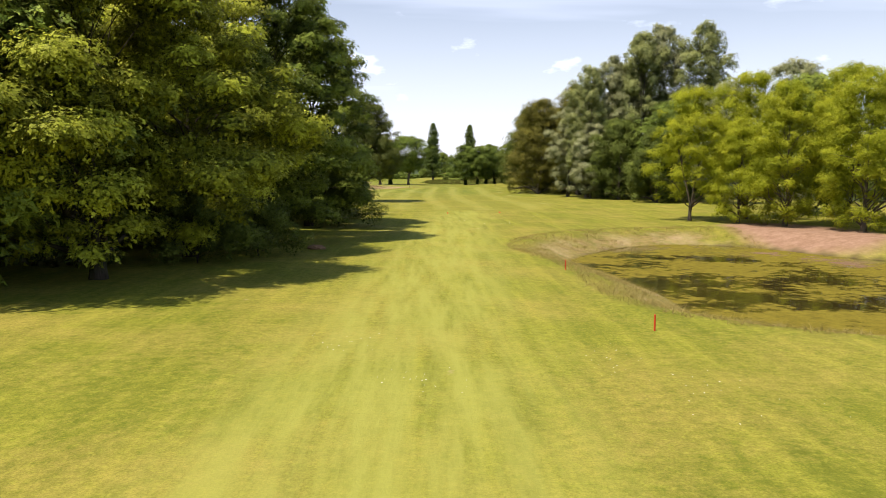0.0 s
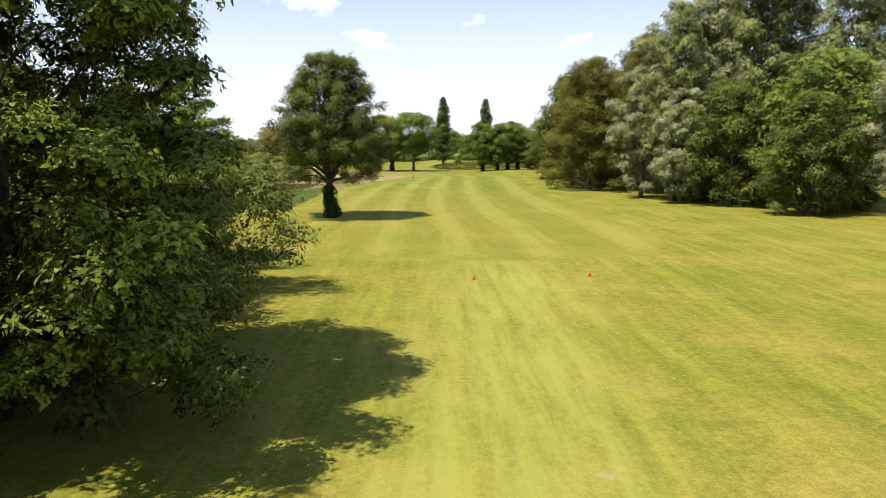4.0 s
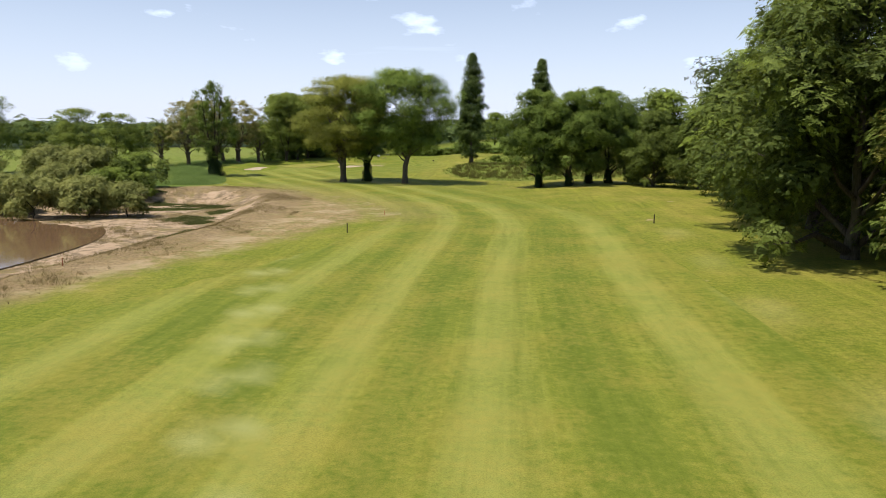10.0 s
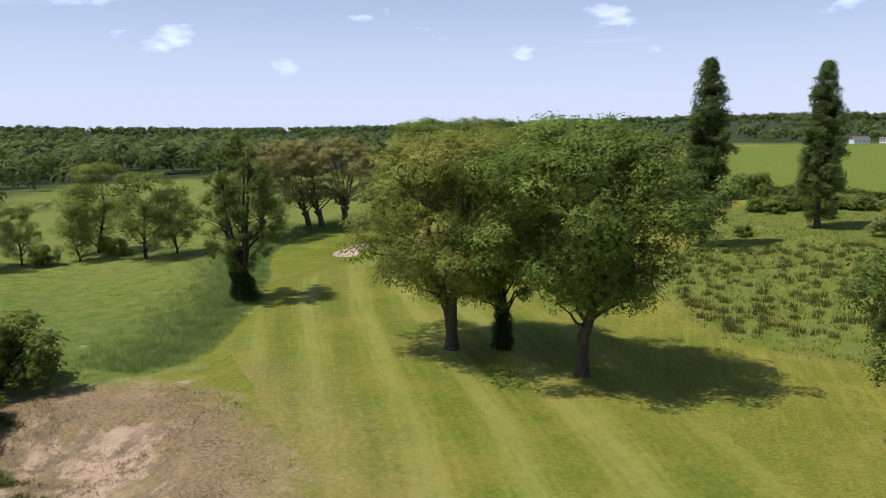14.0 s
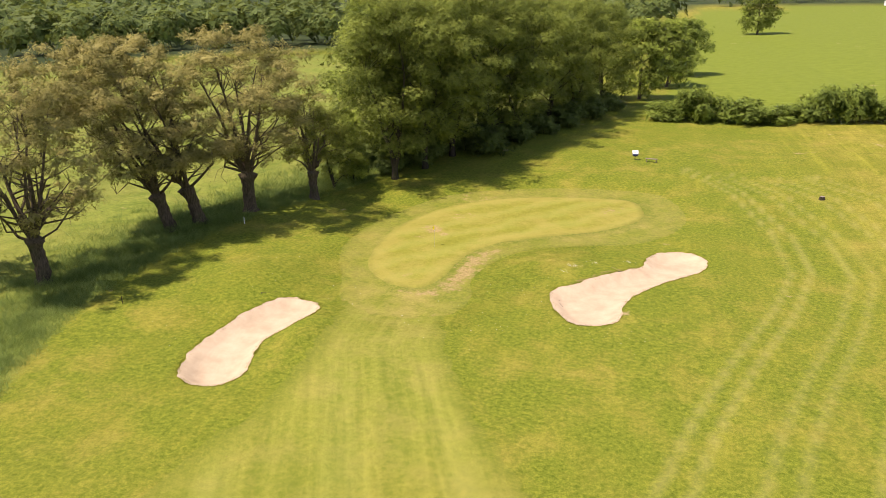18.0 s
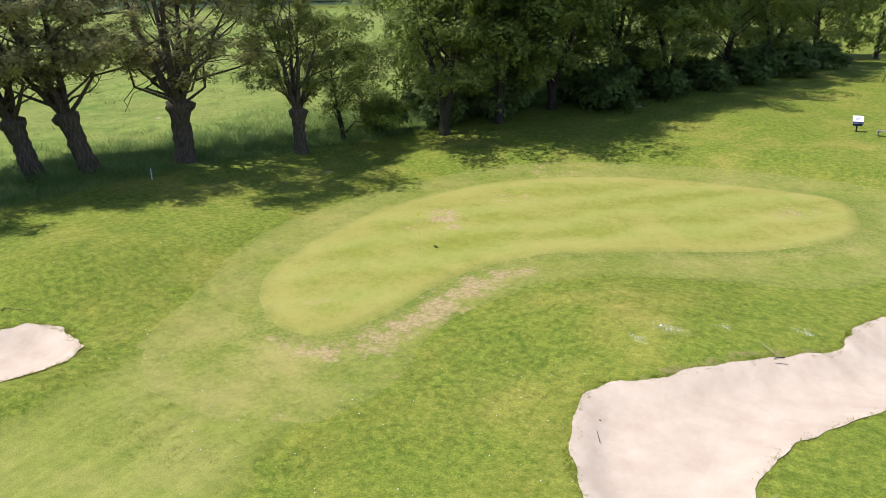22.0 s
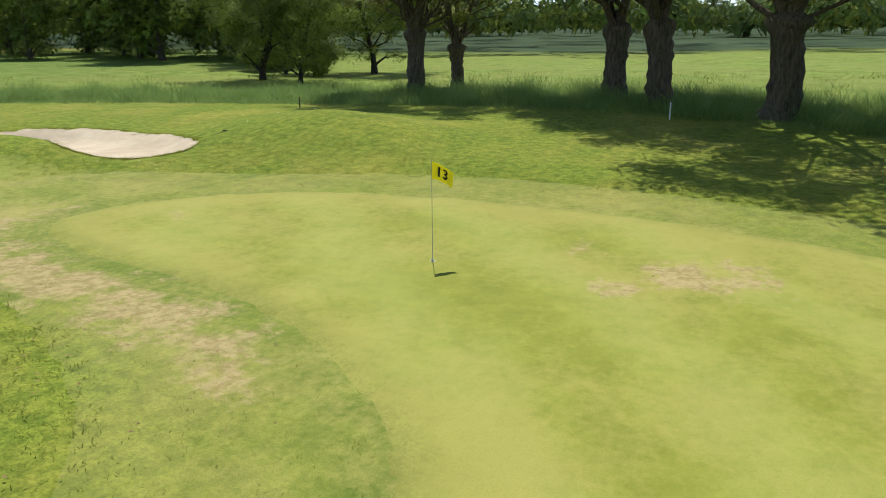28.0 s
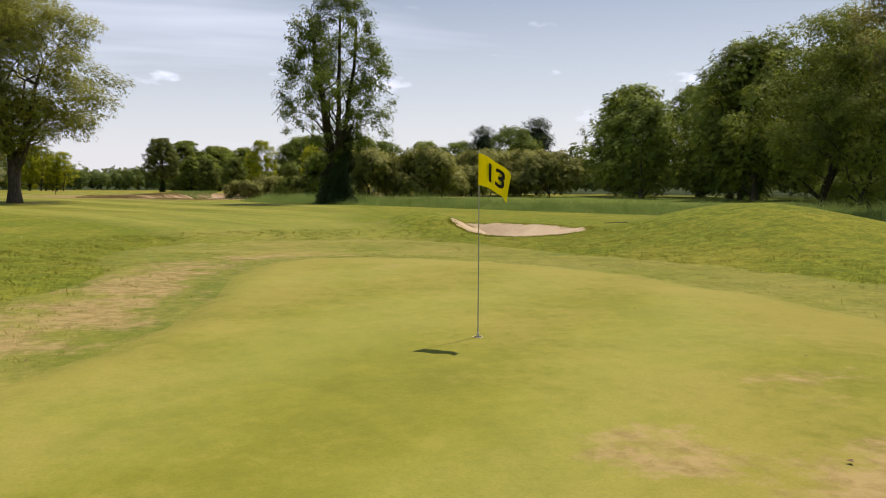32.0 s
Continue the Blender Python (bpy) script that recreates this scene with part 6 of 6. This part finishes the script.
def box(sx, sy, sz, x=0, y=0, z=0, bevel=0.008):
    bm = bmesh.new()
    bmesh.ops.create_cube(bm, size=1, matrix=Matrix.Translation((x, y, z)) @ Matrix.Diagonal((sx, sy, sz, 1)))
    bmesh.ops.bevel(bm, geom=bm.edges[:], offset=min(bevel, 0.3 * min(sx, sy, sz)), segments=2, affect="EDGES")
    return bm


def rod(r0, r1, z0, z1, sides=12, x=0, y=0):
    bm = bmesh.new()
    bmesh.ops.create_cone(bm, cap_ends=True, segments=sides, radius1=r0, radius2=r1, depth=z1 - z0, matrix=Matrix.Translation((x, y, (z0 + z1) / 2)))
    rim = [e for e in bm.edges if all(abs(v.co.z - z1) < 1e-5 for v in e.verts)]
    if min(r0, r1) > 0.004:
        bmesh.ops.bevel(bm, geom=rim, offset=min(r1, r0) * 0.25, segments=2, affect="EDGES")
    return bm


def holder(name, x, y, turn, label, category, group="", z=None):
    ob = new(name)
    ob.matrix_world = pose(x, y, ground_z(x, y) if z is None else z, 0, 0, turn)
    return tagged(ob, label, category, group)


POLE = plain("pole_grey", (0.42, 0.42, 0.40), 0.35, 0.1)
YELLOW = blade_material("flag_yellow", (0.84, 0.76, 0.02), (0.90, 0.83, 0.04))
BLACK = plain("black_print", (0.012, 0.012, 0.012), 0.6, 0.1)
WHITE = plain("white_paint", (0.78, 0.78, 0.76), 0.5, 0.06)
NAVY = plain("navy_paint", (0.02, 0.03, 0.09), 0.5, 0.15)
RED = plain("red_paint", (0.62, 0.06, 0.02), 0.55, 0.15)
DARKWOOD = plain("dark_wood", (0.055, 0.042, 0.03), 0.8, 0.4, 14, bump=0.3)
GREYWOOD = plain("grey_wood", (0.24, 0.20, 0.16), 0.8, 0.35, 14, bump=0.3)
RUST = plain("rust_paint", (0.36, 0.12, 0.05), 0.7, 0.3, 12)
HOLE_SHADE = plain("hole_shade", (0.01, 0.01, 0.01), 0.9, 0.1)


def flag():
    hx, hy = -46.15, 350.58
    hz = ground_z(hx, hy) + 0.115
    ob = holder("flagstick", hx, hy, 0, "thin grey flagstick with a yellow numbered flag in the hole", "flag", z=hz)
    part("pole", rod(0.0075, 0.0055, -0.05, 2.12, 10), POLE, ob)
    part("knob", rod(0.012, 0.008, 2.115, 2.145, 10), POLE, ob)
    part("ferrule", rod(0.016, 0.012, 0.0, 0.07, 12), WHITE, ob, "white foot of the pole")
    way, side = Vector((-0.6, 0.8, 0)), Vector((0.8, 0.6, 0))

    def cloth(u, v):
        """u along the flag 0 to 0.5 m, v down from its top."""
        wave = 0.035 * math.sin(u * 13 + v * 4) * (u / 0.5) + 0.015 * math.sin(u * 26 + 1)
        return way * (u * (0.90 - 0.22 * v)) + side * wave + Vector((0, 0, 2.11 - v * (1 - 0.35 * u) - 0.26 * (u / 0.5) ** 1.3))

    bm = bmesh.new()
    nu, nv = 18, 10
    for s in (0.0012, -0.0012):
        g = [[bm.verts.new(cloth(0.5 * i / nu, 0.36 * j / nv) + side * s) for i in range(nu + 1)] for j in range(nv + 1)]
        for j in range(nv):
            for i in range(nu):
                q = (g[j][i], g[j][i + 1], g[j + 1][i + 1], g[j + 1][i])
                bm.faces.new(q if s < 0 else q[::-1])
    for f in bm.faces:
        f.smooth = True
    c = part("flag_cloth", bm, YELLOW, ob, "waving yellow flag with a black number")
    text = bpy.data.curves.new("number", "FONT")
    text.body, text.size, text.align_x, text.align_y = "13", 0.30, "CENTER", "CENTER"
    text.offset = 0.006
    tmp = new("number", text)
    bpy.context.view_layer.update()
    flat = bpy.data.meshes.new_from_object(tmp.evaluated_get(bpy.context.evaluated_depsgraph_get()))
    bpy.data.objects.remove(tmp)
    for s in (1, -1):
        me = flat.copy()
        for v in me.vertices:
            v.co = cloth(0.25 + v.co.x * s, 0.18 - v.co.y) + side * 0.004 * s
        me.materials.append(BLACK)
        new("number", me).parent = c
    cup = holder("hole_cup", hx, hy, 0, "dark round disc for the shaded hole in the putting green", "golf hole", z=hz)
    # solid black top lies on the green, standing for the shade down the hole
    part("cup", rod(0.054, 0.054, -0.10, 0.006, 24), HOLE_SHADE, cup)
    bm = bmesh.new()
    for k in range(32):
        a, b = 2 * math.pi * k / 32, 2 * math.pi * (k + 1) / 32
        bm.faces.new([bm.verts.new((r * math.cos(q), r * math.sin(q), 0.008)) for r, q in ((0.054, a), (0.061, a), (0.061, b), (0.054, b))])
    part("rim", bm, WHITE, cup)


def stake(name, x, y, tall, thick, material, label, tilt=0.0, cap=None):
    ob = holder(name, x, y, 20, label, "stake", "course stakes")
    if tilt:
        ob.matrix_world = ob.matrix_world @ pose(0, 0, 0, tilt, tilt * 0.5, 0)
    bm = box(thick, thick, tall + 0.1, 0, 0, tall / 2 - 0.05, thick * 0.15)
    part("post", bm, material, ob)
    part("cap", box(thick * 1.06, thick * 1.06, tall * 0.14, 0, 0, tall * 0.95, thick * 0.2), cap or material, ob)
    return ob


flag()
stake("marker_post", -4.1, 192.2, 0.95, 0.10, DARKWOOD, "black wooden distance post at the fairway's edge")
stake("marker_post", 27.6, 198.7, 0.95, 0.10, DARKWOOD, "black wooden distance post on the rough side")
stake("marker_post", -2.5, 209, 0.55, 0.06, RUST, "short rust-brown stake on dry grass")
stake("hazard_stake", 9.0, -50.3, 0.6, 0.055, RED, "short red hazard stake by the pond bank")
stake("hazard_stake", 9.1, -32.7, 0.6, 0.055, RED, "short red hazard stake at the pond's edge")
stake("hazard_stake", -26, 159.6, 0.8, 0.06, RUST, "leaning rust-red stake on the sandy bank", 14)
stake("hazard_stake", -22, 172.5, 0.6, 0.06, RUST, "rust-red stake on the sandy bank", 6)
stake("boundary_stake", -67.0, 350.9, 0.75, 0.06, WHITE, "white boundary stake below the oaks")
stake("boundary_stake", -66.6, 330.5, 0.6, 0.06, DARKWOOD, "dark stake in the meadow's edge")


def tee_marker(x, y):
    ob = holder("tee_marker", x, y, 0, "small red tee marker cone on the mown grass", "tee marker", "red tee markers")
    part("spike", rod(0.012, 0.012, -0.08, 0.05, 8), DARKWOOD, ob)
    bm = rod(0.12, 0.05, 0.03, 0.20, 16)
    part("cone", bm, RED, ob)
    part("rim", rod(0.13, 0.125, 0.02, 0.045, 16), RED, ob)


tee_marker(4.0, 26.9)
tee_marker(11.4, 27.6)


def rake(x, y, turn, lift, label):
    ob = holder("bunker_rake", x, y, turn, label, "rake", "bunker rakes")
    ob.location.z += lift
    bm = bmesh.new()
    bmesh.ops.create_cone(bm, cap_ends=True, segments=8, radius1=0.011, radius2=0.009, depth=1.2, matrix=Matrix.Translation((0.6, 0, 0.05)) @ Matrix.Rotation(math.pi / 2, 4, "Y"))
    part("handle", bm, GREYWOOD if "pale" in label else DARKWOOD, ob)
    head = part("head", box(0.035, 0.45, 0.03, 1.21, 0, 0.05), BLACK, ob)
    for k in range(10):
        part("tine", rod(0.006, 0.010, -0.03, 0.05, 6, 1.21, -0.20 + k * 0.044), BLACK, head)


rake(-55.4, 335.2, 200, 0.12, "dark rake lying on the bunker's grass lip")
rake(-32.4, 339.2, 118, 0.10, "dark rake lying in the bunker sand")
rake(-29.0, 347.6, 311, 0.06, "pale-handled rake lying beside the bunker")


def tee_board():
    ob = holder("tee_sign", -27.8, 388.5, 10, "white sloping tee sign board on a dark post", "sign")
    tilt = Matrix.Translation((0, 0, 0.98)) @ Matrix.Rotation(radians(-38), 4, "X")
    bm = box(0.80, 0.06, 0.70, 0, 0, 0, 0.015)
    bmesh.ops.transform(bm, matrix=tilt, verts=bm.verts)
    part("board", bm, WHITE, ob)
    bm = box(0.80, 0.012, 0.14, 0, -0.036, -0.27, 0.003)
    bmesh.ops.transform(bm, matrix=tilt, verts=bm.verts)
    part("footer_strip", bm, NAVY, ob, "dark blue strip")
    for k in range(3):
        bm = box(0.46 - 0.08 * k, 0.004, 0.04, -0.05, -0.032, 0.22 - 0.12 * k, 0.001)
        bmesh.ops.transform(bm, matrix=tilt, verts=bm.verts)
        part("text_bar", bm, GREYWOOD, ob)
    part("front_panel", box(0.70, 0.05, 0.26, 0, -0.12, 0.62, 0.01), NAVY, ob, "dark blue panel")
    part("post", box(0.10, 0.10, 0.98, 0, 0.02, 0.42), DARKWOOD, ob)
    seat = holder("bench", -25.6, 387.6, -8, "low backless weathered grey wooden bench beside the tee sign", "bench")
    for k in range(4):
        part("seat_slat", box(1.6, 0.10, 0.04, 0, -0.18 + 0.12 * k, 0.45), GREYWOOD, seat)
    for s in (-0.62, 0.62):
        part("cross_bar", box(0.07, 0.44, 0.06, s, 0, 0.395), GREYWOOD, seat)
        for y in (-0.15, 0.15):
            part("leg", box(0.08, 0.08, 0.45, s, y, 0.19), GREYWOOD, seat)


tee_board()


def stump(x, y, r, h, label):
    ob = holder("tree_stump", x, y, 0, label, "stump")
    bm = bmesh.new()
    rings = []
    for z, k in ((-0.1, 1.35), (0.06, 1.12), (h * 0.6, 1.0), (h, 0.95)):
        rings.append([bm.verts.new((r * k * (1 + 0.08 * math.sin(5 * a + z)) * math.cos(a), r * k * (1 + 0.08 * math.sin(5 * a + z)) * math.sin(a), z)) for a in [2 * math.pi * i / 18 for i in range(18)]])
    for a, b in zip(rings[:-1], rings[1:]):
        for i in range(18):
            bm.faces.new((a[i], a[(i + 1) % 18], b[(i + 1) % 18], b[i]))
    part("bark", bm, BARK_DARK, ob)
    bm = bmesh.new()
    bm.faces.new([bm.verts.new((0.95 * r * (1 + 0.08 * math.sin(5 * a + h)) * math.cos(a), 0.95 * r * (1 + 0.08 * math.sin(5 * a + h)) * math.sin(a), h)) for a in [2 * math.pi * i / 18 for i in range(18)]])
    part("cut_face", bm, GREYWOOD, ob)


stump(-6.9, 373.6, 0.28, 0.35, "low grey tree stump in the mown grass")


def molehill(x, y):
    bm = bmesh.new()
    bmesh.ops.create_icosphere(bm, subdivisions=3, radius=1)
    for v in bm.verts:
        k = 1 + 0.25 * noise.noise(v.co * 2.5)
        v.co = Vector((v.co.x * 0.7 * k, v.co.y * 0.5 * k, v.co.z * 0.28 * k))
    me = bpy.data.meshes.new("earth_heap")
    bm.to_mesh(me)
    bm.free()
    me.materials.append(plain("earth", (0.22, 0.13, 0.07), 0.95, 0.35, 9, bump=0.6))
    ob = new("earth_heap", me)
    ob.matrix_world = pose(x, y, ground_z(x, y) + 0.05)
    tagged(ob, "small heap of brown earth in the tree shade", "earth heap")


molehill(-7.6, -21.2)


def farmhouse(x, y, turn, w, d, h, label):
    ob = holder("farmhouse", x, y, turn, label, "house")
    part("wall", box(w, d, h, 0, 0, h / 2, 0.03), WHITE, ob)
    bm = bmesh.new()
    a, b, r = w / 2 + 0.4, d / 2 + 0.5, h + d * 0.32
    v = [bm.verts.new(p) for p in ((-a, -b, h), (a, -b, h), (a, b, h), (-a, b, h), (-a, 0, r), (a, 0, r))]
    for f in ((0, 1, 5, 4), (2, 3, 4, 5), (0, 4, 3), (1, 2, 5), (0, 3, 2, 1)):
        bm.faces.new([v[i] for i in f])
    roof = part("roof", bm, plain("slate", (0.16, 0.13, 0.12), 0.8, 0.3, 2.0), ob)
    part("chimney", box(0.8, 0.8, 1.8, w * 0.3, 0, r + 0.2), RUST, roof)
    for k in range(4):
        part("window", box(1.0, 0.06, 1.3, -w * 0.36 + k * w * 0.24, -d / 2 - 0.01, h * 0.55), BLACK, ob)


farmhouse(170, 1000, 20, 16, 8, 4.5, "white farmhouse with a slate roof beyond the fields")
farmhouse(196, 1012, -30, 11, 7, 4.0, "small white outbuilding with a slate roof far off")
farmhouse(-40, 1250, 10, 18, 9, 6, "white country house on the distant wooded hill")
